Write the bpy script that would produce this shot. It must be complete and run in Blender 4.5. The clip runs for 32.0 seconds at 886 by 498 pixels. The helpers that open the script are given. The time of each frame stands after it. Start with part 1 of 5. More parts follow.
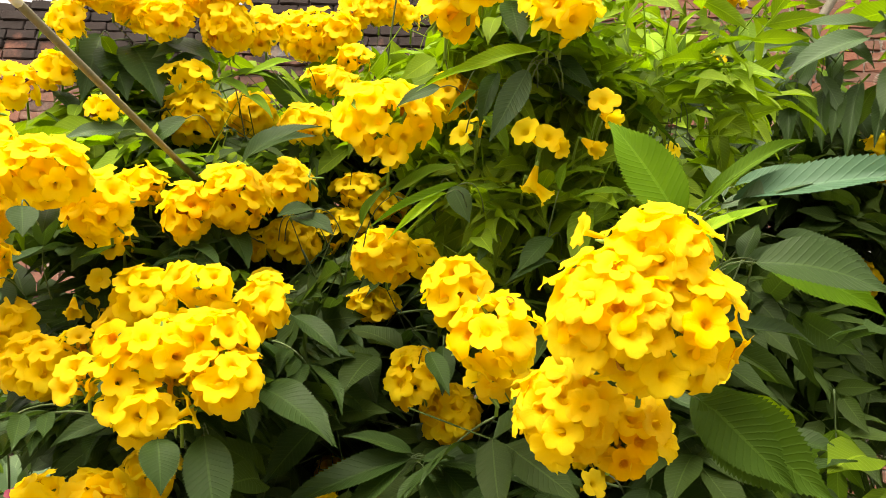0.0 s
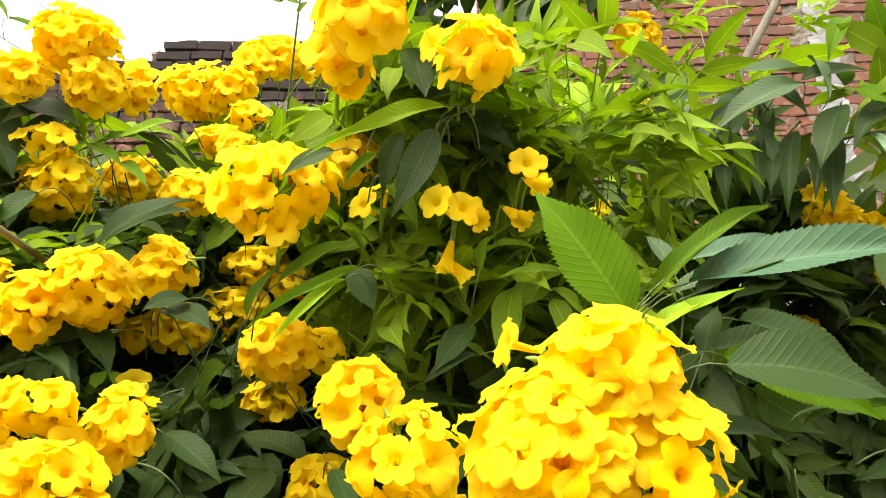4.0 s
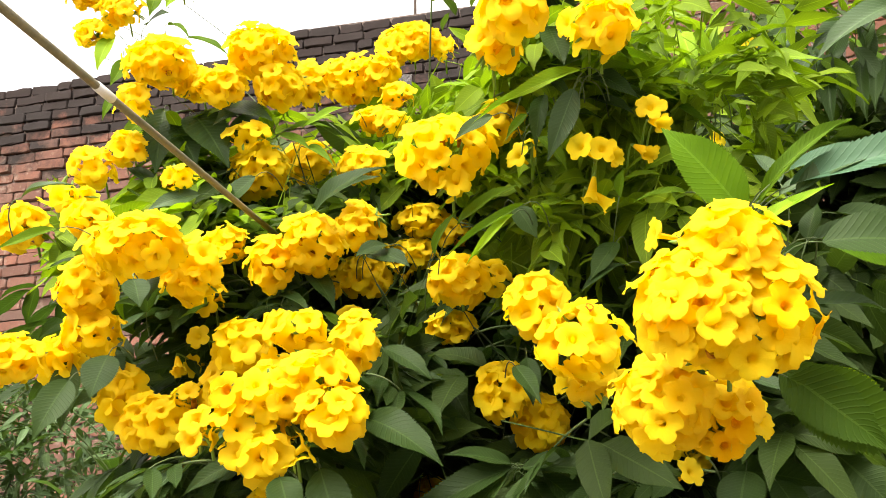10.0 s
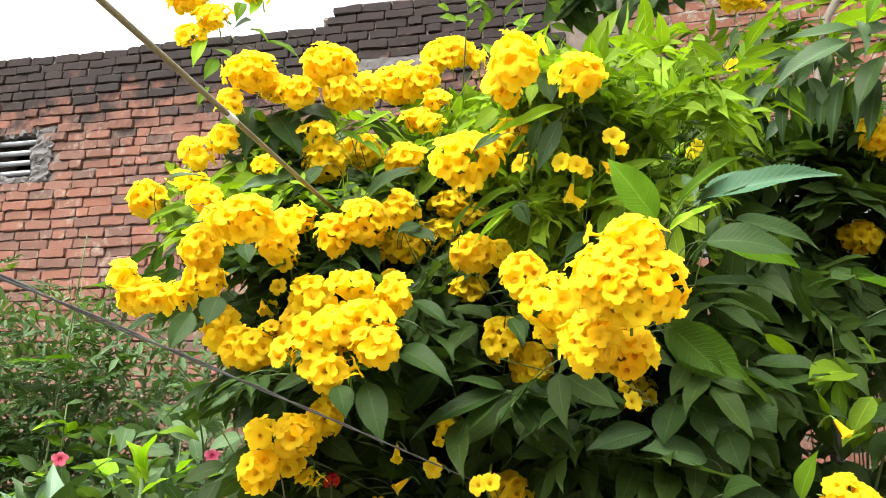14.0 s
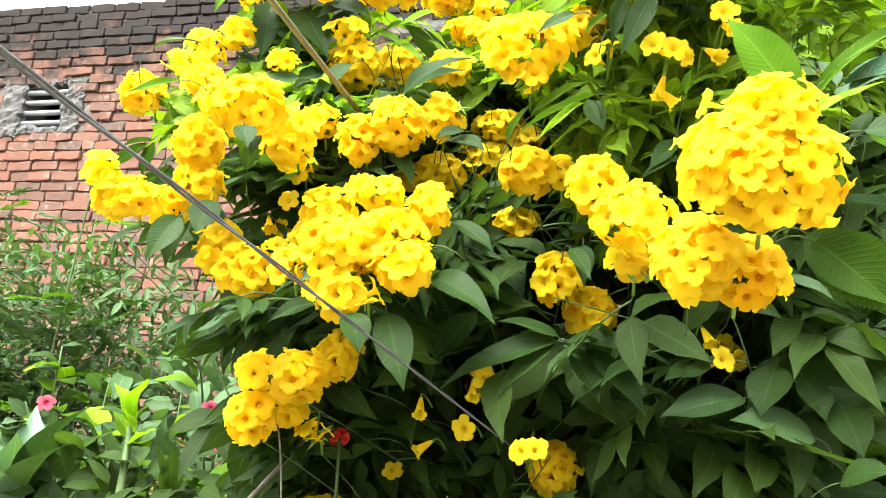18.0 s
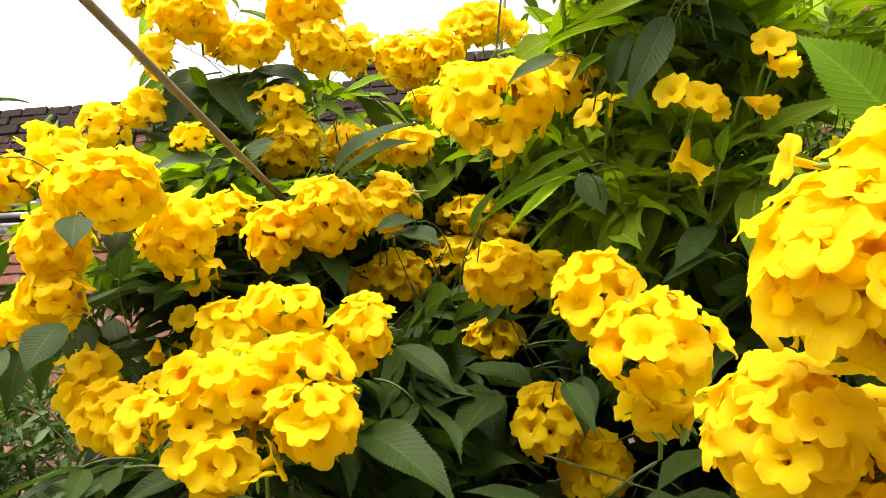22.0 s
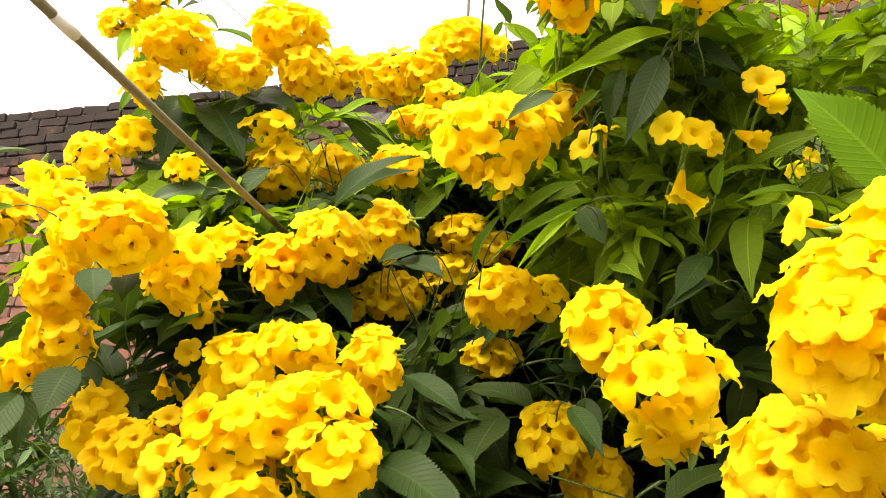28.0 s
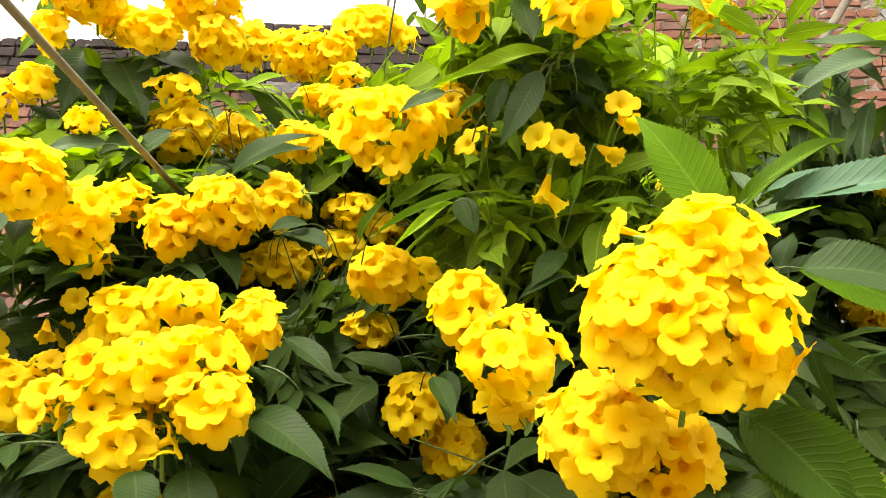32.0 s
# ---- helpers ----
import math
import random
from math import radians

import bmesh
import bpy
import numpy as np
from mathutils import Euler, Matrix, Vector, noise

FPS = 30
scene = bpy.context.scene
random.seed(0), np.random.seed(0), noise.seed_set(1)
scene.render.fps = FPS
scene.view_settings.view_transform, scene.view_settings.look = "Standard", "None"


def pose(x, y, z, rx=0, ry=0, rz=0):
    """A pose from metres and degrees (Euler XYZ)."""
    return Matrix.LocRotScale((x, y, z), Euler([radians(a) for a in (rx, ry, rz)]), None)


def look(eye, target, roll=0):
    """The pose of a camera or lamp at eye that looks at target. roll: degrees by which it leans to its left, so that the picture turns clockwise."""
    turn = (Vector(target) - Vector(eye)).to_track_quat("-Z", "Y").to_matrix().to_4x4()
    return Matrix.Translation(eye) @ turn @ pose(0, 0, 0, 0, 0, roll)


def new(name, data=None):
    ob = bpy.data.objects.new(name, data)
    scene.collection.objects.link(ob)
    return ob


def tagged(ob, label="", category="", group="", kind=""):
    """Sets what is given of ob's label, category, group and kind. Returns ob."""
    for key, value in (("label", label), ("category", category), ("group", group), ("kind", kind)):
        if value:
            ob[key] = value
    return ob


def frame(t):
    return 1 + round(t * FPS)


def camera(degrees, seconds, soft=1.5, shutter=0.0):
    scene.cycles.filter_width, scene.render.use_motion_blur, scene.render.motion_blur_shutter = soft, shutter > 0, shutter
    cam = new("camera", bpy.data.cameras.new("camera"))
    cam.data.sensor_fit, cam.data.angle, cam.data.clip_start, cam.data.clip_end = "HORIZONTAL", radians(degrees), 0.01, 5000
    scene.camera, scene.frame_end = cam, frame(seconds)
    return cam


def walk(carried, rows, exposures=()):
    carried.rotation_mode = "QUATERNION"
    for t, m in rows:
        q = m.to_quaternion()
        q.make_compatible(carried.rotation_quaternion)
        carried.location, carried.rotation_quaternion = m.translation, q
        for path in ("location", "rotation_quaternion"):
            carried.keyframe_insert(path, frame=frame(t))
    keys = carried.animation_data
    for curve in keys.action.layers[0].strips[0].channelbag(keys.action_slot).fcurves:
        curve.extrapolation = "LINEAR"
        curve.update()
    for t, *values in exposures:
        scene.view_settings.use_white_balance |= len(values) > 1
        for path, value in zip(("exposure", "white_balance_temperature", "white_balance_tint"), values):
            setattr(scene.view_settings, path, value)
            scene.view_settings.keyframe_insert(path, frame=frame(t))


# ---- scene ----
cam = camera(58.8, 32.0, soft=0.9)
METRES, EYE, TILT, LEAN, TURN = 2.4, 1.5, 17.6, -4.4, 0.0
ROWS = [
    (0.0, 0.0, 0.0, 0.0, 0.0, 0.0, -0.0),
    (0.5, 0.002, 0.0273, -0.0083, -1.02, -0.07, 0.78),
    (1.0, 0.0116, 0.0611, -0.0221, -2.0, 0.11, 3.21),
    (1.5, 0.0176, 0.088, -0.0291, -3.01, 2.57, 3.98),
    (2.0, 0.0221, 0.0992, -0.0313, -4.58, 5.52, 3.4),
    (2.5, 0.0234, 0.1, -0.0259, -5.44, 3.67, 2.41),
    (4.5, 0.0102, 0.047, 0.0255, -4.61, 3.53, 2.28),
    (5.0, 0.015, 0.039, 0.0253, -4.24, 4.86, 2.1),
    (5.5, 0.0262, 0.0324, 0.023, -5.22, 4.96, 1.92),
    (6.0, 0.0375, 0.0256, 0.0223, -7.69, 5.11, 2.09),
    (6.5, 0.0473, 0.0216, 0.0179, -11.49, 4.97, 2.2),
    (7.0, 0.0559, 0.0189, 0.0165, -12.96, 4.52, 3.04),
    (7.5, 0.0457, 0.017, 0.0171, -12.39, 4.06, 4.18),
    (8.0, 0.0363, 0.014, 0.0122, -9.17, 3.53, 5.29),
    (8.5, 0.0255, 0.0095, 0.0026, -5.38, 1.18, 6.34),
    (9.0, 0.0107, -0.0004, -0.0017, -2.22, 0.9, 6.96),
    (9.5, -0.0021, -0.0118, 0.0018, 0.7, 1.2, 7.27),
    (10.0, -0.0124, -0.0226, 0.0036, 3.49, 1.47, 7.62),
    (10.5, -0.0212, -0.0383, 0.0051, 6.52, 1.59, 7.75),
    (11.0, -0.0198, -0.061, 0.0027, 7.29, 0.88, 7.8),
    (11.5, -0.0113, -0.087, 0.0054, 7.5, 0.35, 7.44),
    (12.0, -0.0072, -0.1104, 0.0084, 7.67, 0.09, 7.28),
    (12.5, -0.003, -0.1325, 0.0141, 7.81, -0.07, 6.89),
    (13.0, 0.0026, -0.1492, 0.0196, 8.11, -0.14, 6.47),
    (13.5, 0.0115, -0.1635, 0.0181, 7.89, -0.21, 5.74),
    (14.0, 0.0146, -0.1701, 0.0092, 6.54, -0.71, 5.08),
    (14.5, 0.0188, -0.1768, -0.0019, 6.03, -0.64, 4.2),
    (16.5, 0.0091, -0.1724, -0.0229, 7.85, -1.42, 1.88),
    (17.0, 0.0026, -0.1562, -0.0251, 8.09, -1.51, 1.52),
    (17.5, -0.005, -0.1107, -0.0326, 8.35, -1.57, 1.64),
    (18.0, -0.0101, -0.063, -0.0386, 8.81, -1.4, 1.76),
    (18.5, -0.0177, -0.0235, -0.0386, 9.43, -0.31, 1.6),
    (19.0, -0.0204, 0.0055, -0.0397, 9.97, 0.88, 1.45),
    (19.5, -0.0349, 0.0267, -0.0339, 12.33, 1.87, 1.48),
    (20.0, -0.0436, 0.0369, -0.028, 14.96, 4.17, 2.72),
    (20.5, -0.0447, 0.0429, -0.026, 15.38, 4.93, 3.02),
    (21.0, -0.0348, 0.0509, -0.024, 15.01, 5.51, 2.99),
    (21.5, -0.0192, 0.0655, -0.0268, 11.74, 5.52, 3.08),
    (22.0, -0.0061, 0.0701, -0.0256, 8.67, 5.47, 2.86),
    (22.5, -0.0026, 0.0752, -0.0178, 8.1, 5.66, 2.74),
    (23.0, 0.0051, 0.0846, -0.0185, 6.53, 5.26, 2.46),
    (23.5, 0.0184, 0.0861, -0.0223, 2.62, 4.08, 2.33),
    (24.0, 0.0279, 0.0859, -0.024, 0.62, 3.32, 2.17),
    (24.5, 0.0315, 0.0853, -0.0277, -0.87, 2.47, 2.27),
    (26.5, 0.0088, 0.0799, -0.027, 0.3, 1.59, 4.21),
    (27.0, 0.0028, 0.073, -0.0185, 2.63, 2.69, 4.6),
    (27.5, -0.009, 0.0635, -0.0115, 5.11, 4.1, 4.81),
    (28.0, -0.0191, 0.0574, -0.0089, 6.43, 4.76, 4.82),
    (28.5, -0.0309, 0.0528, -0.0104, 6.82, 4.91, 4.6),
    (29.0, -0.0398, 0.0476, -0.0148, 8.35, 4.99, 3.85),
    (29.5, -0.0404, 0.0419, -0.0191, 8.82, 3.98, 2.94),
    (30.0, -0.04, 0.0396, -0.0229, 8.55, 2.1, 1.69),
    (30.5, -0.0373, 0.0422, -0.0243, 4.73, 2.24, 0.27),
    (31.0, -0.0297, 0.0404, -0.0192, 3.14, 2.57, -0.26),
    (31.5, -0.0183, 0.0338, -0.0128, 1.38, 3.09, -0.16),
    (32.0, -0.0094, 0.0271, -0.012, -1.13, 3.07, -0.01),
]
EXPOSURES = [
    (0.0, 1.03, 7700, 10), (1.0, 0.96, 7900, 12), (2.0, 0.91, 8300, 14), (2.5, 0.92, 8250, 14), (4.5, 1.17, 7140, 10), (9.0, 1.20, 7250, 12), (13.0, 1.29, 6620, 8), (14.5, 1.35, 6500, 6),
    (16.5, 1.92, 6300, 0), (18.0, 1.93, 6330, 0), (19.0, 1.39, 6500, 6), (20.5, 0.99, 6750, 10), (22.0, 0.91, 7580, 12), (24.0, 1.01, 8500, 16), (27.0, 1.07, 8200, 13),
    (29.0, 1.13, 7300, 10), (30.0, 1.27, 7050, 8), (31.0, 1.48, 7450, 9), (32.0, 1.27, 7400, 10),
]
walk(cam, [(t, pose(0, 0, EYE, TILT, LEAN, TURN) @ pose(METRES * x, METRES * y, METRES * z, 90 + pitch, roll, yaw)) for t, x, y, z, yaw, pitch, roll in ROWS], EXPOSURES)

# ---- sky, sun, exposure ----
world = bpy.data.worlds.new("overcast_sky")
scene.world = world
world.use_nodes = True
wn, wl = world.node_tree.nodes, world.node_tree.links
sky = wn.new("ShaderNodeTexSky")
sky.sky_type, sky.sun_disc = "NISHITA", False
sky.sun_elevation, sky.sun_rotation = radians(61), radians(207)
sky.air_density, sky.dust_density = 1.0, 6.0
veil = wn.new("ShaderNodeHueSaturation")
veil.inputs["Saturation"].default_value = 0.12
wl.new(sky.outputs[0], veil.inputs["Color"])
wl.new(veil.outputs[0], wn["Background"].inputs["Color"])
wn["Background"].inputs["Strength"].default_value = 0.36
sun = new("sun", bpy.data.lights.new("sun", "SUN"))
sun.data.energy, sun.data.angle, sun.data.color = 0.78, radians(40), (1.0, 0.96, 0.9)
sun.matrix_basis = look((-0.7, -0.5, 4.5), (0.0, 0.9, 1.6))


# ---- materials ----


def material(name, rough=0.6, metal=0.0, spec=0.5):
    m = bpy.data.materials.new(name)
    m.use_nodes = True
    nt = m.node_tree
    b = nt.nodes["Principled BSDF"]
    b.inputs["Roughness"].default_value, b.inputs["Metallic"].default_value = rough, metal
    b.inputs["Specular IOR Level"].default_value = spec
    return m, nt.nodes, nt.links, b


def ramp(n, stops):
    r = n.new("ShaderNodeValToRGB")
    e = r.color_ramp.elements
    while len(e) < len(stops):
        e.new(0.5)
    for k, (at, col) in zip(e, stops):
        k.position, k.color = at, (*col, 1)
    return r


def noise_tex(n, l, coord, scale, detail=3.0, rough=0.6):
    t = n.new("ShaderNodeTexNoise")
    t.inputs["Scale"].default_value, t.inputs["Detail"].default_value, t.inputs["Roughness"].default_value = scale, detail, rough
    if coord is not None:
        l.new(coord, t.inputs["Vector"])
    return t.outputs["Fac"]


def calc(n, l, op, a, b=None, c=None):
    k = n.new("ShaderNodeMath")
    k.operation = op
    for i, v in enumerate((a, b, c)):
        if v is None:
            continue
        if isinstance(v, (int, float)):
            k.inputs[i].default_value = v
        else:
            l.new(v, k.inputs[i])
    return k.outputs[0]


def blend(n, l, fac, a, b, how="MIX"):
    k = n.new("ShaderNodeMix")
    k.data_type, k.blend_type = "RGBA", how
    for s, v in ((0, fac), (6, a), (7, b)):
        if isinstance(v, (int, float)):
            k.inputs[s].default_value = v
        elif isinstance(v, tuple):
            k.inputs[s].default_value = (*v, 1)
        else:
            l.new(v, k.inputs[s])
    return k.outputs[2]


def bump(n, l, b, height, dist, strength=0.6):
    k = n.new("ShaderNodeBump")
    k.inputs["Strength"].default_value, k.inputs["Distance"].default_value = strength, dist
    l.new(height, k.inputs["Height"])
    l.new(k.outputs[0], b.inputs["Normal"])
    return k.outputs[0]


def sheer(n, l, b, colour, share, normal=None):
    """Lets part of the light through a thin petal or leaf."""
    t = n.new("ShaderNodeBsdfTranslucent")
    l.new(colour, t.inputs["Color"])
    if normal is not None:
        l.new(normal, t.inputs["Normal"])
    k = n.new("ShaderNodeMixShader")
    k.inputs[0].default_value = share
    l.new(b.outputs[0], k.inputs[1])
    l.new(t.outputs[0], k.inputs[2])
    l.new(k.outputs[0], n["Material Output"].inputs["Surface"])


def petal_material(name, deep, mid, rim, share=0.6):
    m, n, l, b = material(name, 0.7, spec=0.12)
    uv = n.new("ShaderNodeUVMap").outputs[0]
    sep = n.new("ShaderNodeSeparateXYZ")
    l.new(uv, sep.inputs[0])
    r = ramp(n, [(0.0, mid), (0.22, mid), (0.33, deep), (0.42, deep), (0.52, mid), (0.80, rim)])
    wob = noise_tex(n, l, uv, 9.0)
    l.new(calc(n, l, "ADD", sep.outputs[1], calc(n, l, "MULTIPLY", calc(n, l, "SUBTRACT", wob, 0.5), 0.25)), r.inputs[0])
    oi = n.new("ShaderNodeObjectInfo")
    hs = n.new("ShaderNodeHueSaturation")
    l.new(calc(n, l, "MULTIPLY_ADD", oi.outputs["Random"], 0.014, 0.494), hs.inputs["Hue"])
    l.new(calc(n, l, "MULTIPLY_ADD", oi.outputs["Random"], 0.15, 0.84), hs.inputs["Value"])
    l.new(r.outputs[0], hs.inputs["Color"])
    l.new(hs.outputs[0], b.inputs["Base Color"])
    grid = n.new("ShaderNodeMapping")
    grid.inputs["Scale"].default_value = (46.0, 3.5, 1.0)
    l.new(uv, grid.inputs["Vector"])
    crease = noise_tex(n, l, grid.outputs[0], 1.0, 2.0)
    nr = bump(n, l, b, calc(n, l, "MULTIPLY_ADD", crease, 0.8, wob), 0.0012, 0.42)
    sheer(n, l, b, hs.outputs[0], share, nr)
    return m


def leaf_material(name, dark, light, rough=0.5, islands=False, share=0.25, veins=17.0, spec=0.35):
    m, n, l, b = material(name, rough, spec=spec)
    uv = n.new("ShaderNodeUVMap").outputs[0]
    sep = n.new("ShaderNodeSeparateXYZ")
    l.new(uv, sep.inputs[0])
    side = calc(n, l, "ABSOLUTE", calc(n, l, "MULTIPLY_ADD", sep.outputs[0], 2.0, -1.0))
    saw = calc(n, l, "FRACT", calc(n, l, "SUBTRACT", calc(n, l, "MULTIPLY", sep.outputs[1], veins), calc(n, l, "MULTIPLY", side, 2.6)))
    lines = calc(n, l, "POWER", calc(n, l, "ABSOLUTE", calc(n, l, "MULTIPLY_ADD", saw, 2.0, -1.0)), 5.0)
    rib = calc(n, l, "LESS_THAN", side, 0.05)
    if islands:
        rnd = n.new("ShaderNodeNewGeometry").outputs["Random Per Island"]
    else:
        rnd = n.new("ShaderNodeObjectInfo").outputs["Random"]
    geo = n.new("ShaderNodeNewGeometry").outputs["Position"]
    blotch = noise_tex(n, l, geo, 38.0, 4.0)
    fac = calc(n, l, "ADD", calc(n, l, "MULTIPLY", rnd, 0.75), calc(n, l, "MULTIPLY", calc(n, l, "SUBTRACT", blotch, 0.4), 0.5))
    r = ramp(n, [(0.0, dark), (0.75, tuple(0.5 * (p + q) for p, q in zip(dark, light))), (1.0, light)])
    l.new(fac, r.inputs[0])
    pale = tuple(min(1.0, 1.5 * v + 0.015) for v in light)
    c1 = blend(n, l, calc(n, l, "MULTIPLY", lines, 0.09), r.outputs[0], pale)
    c2 = blend(n, l, calc(n, l, "MULTIPLY", rib, 0.3), c1, pale)
    l.new(c2, b.inputs["Base Color"])
    rr = calc(n, l, "MULTIPLY_ADD", blotch, 0.3, rough - 0.12)
    l.new(rr, b.inputs["Roughness"])
    nr = bump(n, l, b, calc(n, l, "ADD", lines, calc(n, l, "MULTIPLY", blotch, 0.7)), 0.0010, 0.36)
    sheer(n, l, b, blend(n, l, 1.0, c2, (1.25, 1.35, 0.5), "MULTIPLY"), share, nr)
    return m


def plain_material(name, low, high, scale, rough=0.8, relief=0.002, metal=0.0):
    m, n, l, b = material(name, rough, metal)
    pos = n.new("ShaderNodeNewGeometry").outputs["Position"]
    a = noise_tex(n, l, pos, scale, 5.0)
    c = noise_tex(n, l, pos, scale * 9, 4.0)
    r = ramp(n, [(0.25, low), (0.75, high)])
    l.new(calc(n, l, "MULTIPLY_ADD", c, 0.45, calc(n, l, "MULTIPLY", a, 0.55)), r.inputs[0])
    l.new(r.outputs[0], b.inputs["Base Color"])
    bump(n, l, b, c, relief)
    return m


def brick_material(name, cols, grime, islands, smear, soot_from):
    """Fired clay with mortar smears and, above soot_from, a weathered black crust."""
    m, n, l, b = material(name, 0.9, spec=0.12)
    g = n.new("ShaderNodeNewGeometry")
    rnd = g.outputs["Random Per Island"] if islands else n.new("ShaderNodeObjectInfo").outputs["Random"]
    pos = g.outputs["Position"]
    r = ramp(n, [(0.0, cols[0]), (0.35, cols[1]), (0.7, cols[2]), (1.0, cols[3])])
    l.new(rnd, r.inputs[0])
    fine = noise_tex(n, l, pos, 70.0, 5.0)
    wide = noise_tex(n, l, pos, 3.2, 4.0)
    mott = blend(n, l, calc(n, l, "MULTIPLY", fine, 0.85), r.outputs[0], tuple(0.45 * v + 0.02 for v in cols[3]))
    edge = ramp(n, [(smear, (0, 0, 0)), (smear + 0.1, (1, 1, 1))])
    l.new(calc(n, l, "MULTIPLY_ADD", noise_tex(n, l, pos, 16.0, 5.0, 0.7), 0.6, calc(n, l, "MULTIPLY", wide, 0.4)), edge.inputs[0])
    dirty = blend(n, l, calc(n, l, "MULTIPLY", edge.outputs[0], 0.6), mott, (0.22, 0.18, 0.145))
    sep = n.new("ShaderNodeSeparateXYZ")
    l.new(pos, sep.inputs[0])
    h = calc(n, l, "MULTIPLY", calc(n, l, "SUBTRACT", sep.outputs[2], soot_from), 2.0)
    patch = calc(n, l, "ADD", h, calc(n, l, "MULTIPLY_ADD", wide, 2.2, -1.0))
    patch = calc(n, l, "ADD", patch, calc(n, l, "MULTIPLY_ADD", rnd, 0.6, -0.3))
    patch = calc(n, l, "ADD", patch, calc(n, l, "MULTIPLY_ADD", noise_tex(n, l, pos, 9.0, 5.0, 0.7), 2.4, -1.2))
    crust = ramp(n, [(0.0, (0, 0, 0)), (0.85, (1, 1, 1))])
    l.new(patch, crust.inputs[0])
    c = blend(n, l, calc(n, l, "MULTIPLY", crust.outputs[0], grime), dirty, (0.017, 0.0145, 0.014))
    l.new(c, b.inputs["Base Color"])
    bump(n, l, b, calc(n, l, "ADD", fine, wide), 0.006, 0.7)
    return m


PETAL = petal_material("yellow_petal", (0.92, 0.620, 0.016), (0.94, 0.670, 0.020), (0.945, 0.715, 0.028))
PETAL_OLD = petal_material("amber_petal", (0.76, 0.34, 0.008), (0.92, 0.54, 0.008), (0.94, 0.60, 0.010))
PETAL_DRY = petal_material("dry_brown_petal", (0.22, 0.07, 0.015), (0.42, 0.16, 0.02), (0.55, 0.25, 0.02), 0.3)
PINK = petal_material("pink_petal", (0.22, 0.006, 0.03), (0.42, 0.05, 0.10), (0.50, 0.11, 0.17))
RED = petal_material("scarlet_petal", (0.5, 0.01, 0.01), (0.7, 0.03, 0.03), (0.75, 0.06, 0.05))
CALYX = leaf_material("calyx_green", (0.08, 0.16, 0.02), (0.2, 0.3, 0.04), 0.5)
STEM = plain_material("green_brown_stem", (0.028, 0.060, 0.012), (0.085, 0.125, 0.03), 30.0, 0.7)
BARK = plain_material("grey_brown_bark", (0.065, 0.055, 0.04), (0.18, 0.155, 0.12), 40.0, 0.85, 0.004)
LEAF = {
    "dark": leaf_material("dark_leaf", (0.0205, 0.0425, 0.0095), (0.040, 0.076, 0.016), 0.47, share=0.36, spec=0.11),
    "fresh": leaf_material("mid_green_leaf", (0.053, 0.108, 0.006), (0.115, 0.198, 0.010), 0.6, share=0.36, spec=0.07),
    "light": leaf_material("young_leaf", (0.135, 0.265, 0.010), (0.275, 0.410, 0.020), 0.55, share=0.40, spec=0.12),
    # greyer, bluer base colour: sky sheen on dark leaves painted in
    "grey": leaf_material("grey_sheen_leaf", (0.030, 0.058, 0.020), (0.062, 0.106, 0.036), 0.46, share=0.18, spec=0.16),
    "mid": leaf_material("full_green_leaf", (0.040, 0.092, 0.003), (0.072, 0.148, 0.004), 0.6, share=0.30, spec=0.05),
    # darker copy of the full green leaf: shade of hanging leaves painted in
    "mid_shaded": leaf_material("shaded_full_green_leaf", (0.024, 0.054, 0.004), (0.046, 0.094, 0.006), 0.55, share=0.28, spec=0.08),
    # light blue-green base colour holds the sky's reflection on broad leaves
    "sheen": leaf_material("sky_sheen_leaf", (0.034, 0.082, 0.042), (0.062, 0.132, 0.066), 0.5, share=0.2, spec=0.14),
    # paler base colour carries a grey-white sheen as well as gloss
    "pale": leaf_material("pale_sheen_leaf", (0.075, 0.140, 0.070), (0.140, 0.225, 0.125), 0.40, share=0.2, spec=0.3),
}
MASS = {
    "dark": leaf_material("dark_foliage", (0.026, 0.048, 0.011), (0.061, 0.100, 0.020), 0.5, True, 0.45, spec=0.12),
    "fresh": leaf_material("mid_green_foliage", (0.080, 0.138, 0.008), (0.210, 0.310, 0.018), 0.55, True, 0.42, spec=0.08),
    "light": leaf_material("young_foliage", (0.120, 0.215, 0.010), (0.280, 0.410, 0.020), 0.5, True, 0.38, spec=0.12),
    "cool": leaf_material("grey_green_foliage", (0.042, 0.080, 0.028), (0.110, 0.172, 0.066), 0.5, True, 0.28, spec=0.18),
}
BRICK_OLD = ((0.115, 0.054, 0.038), (0.21, 0.080, 0.050), (0.155, 0.070, 0.048), (0.095, 0.058, 0.046))
BRICK_NEW = ((0.118, 0.042, 0.024), (0.165, 0.055, 0.030), (0.13, 0.052, 0.032), (0.10, 0.052, 0.036))
MORTAR_DARK = plain_material("sooty_mortar", (0.04, 0.032, 0.028), (0.16, 0.12, 0.10), 9.0, 0.95, 0.008)
MORTAR_PALE = plain_material("pale_mortar", (0.06, 0.050, 0.040), (0.175, 0.150, 0.122), 9.0, 0.95, 0.008)
CONCRETE = plain_material("grey_concrete", (0.050, 0.053, 0.056), (0.145, 0.152, 0.156), 5.0, 0.92, 0.005)
SMEAR = plain_material("pale_grey_mortar", (0.085, 0.088, 0.09), (0.21, 0.216, 0.22), 6.0, 0.92, 0.006)
CEMENT = plain_material("rough_cement", (0.035, 0.032, 0.032), (0.125, 0.115, 0.11), 14.0, 0.95, 0.02)
PIPE = plain_material("weathered_pipe", (0.10, 0.105, 0.115), (0.25, 0.26, 0.28), 12.0, 0.5, 0.001, 0.4)
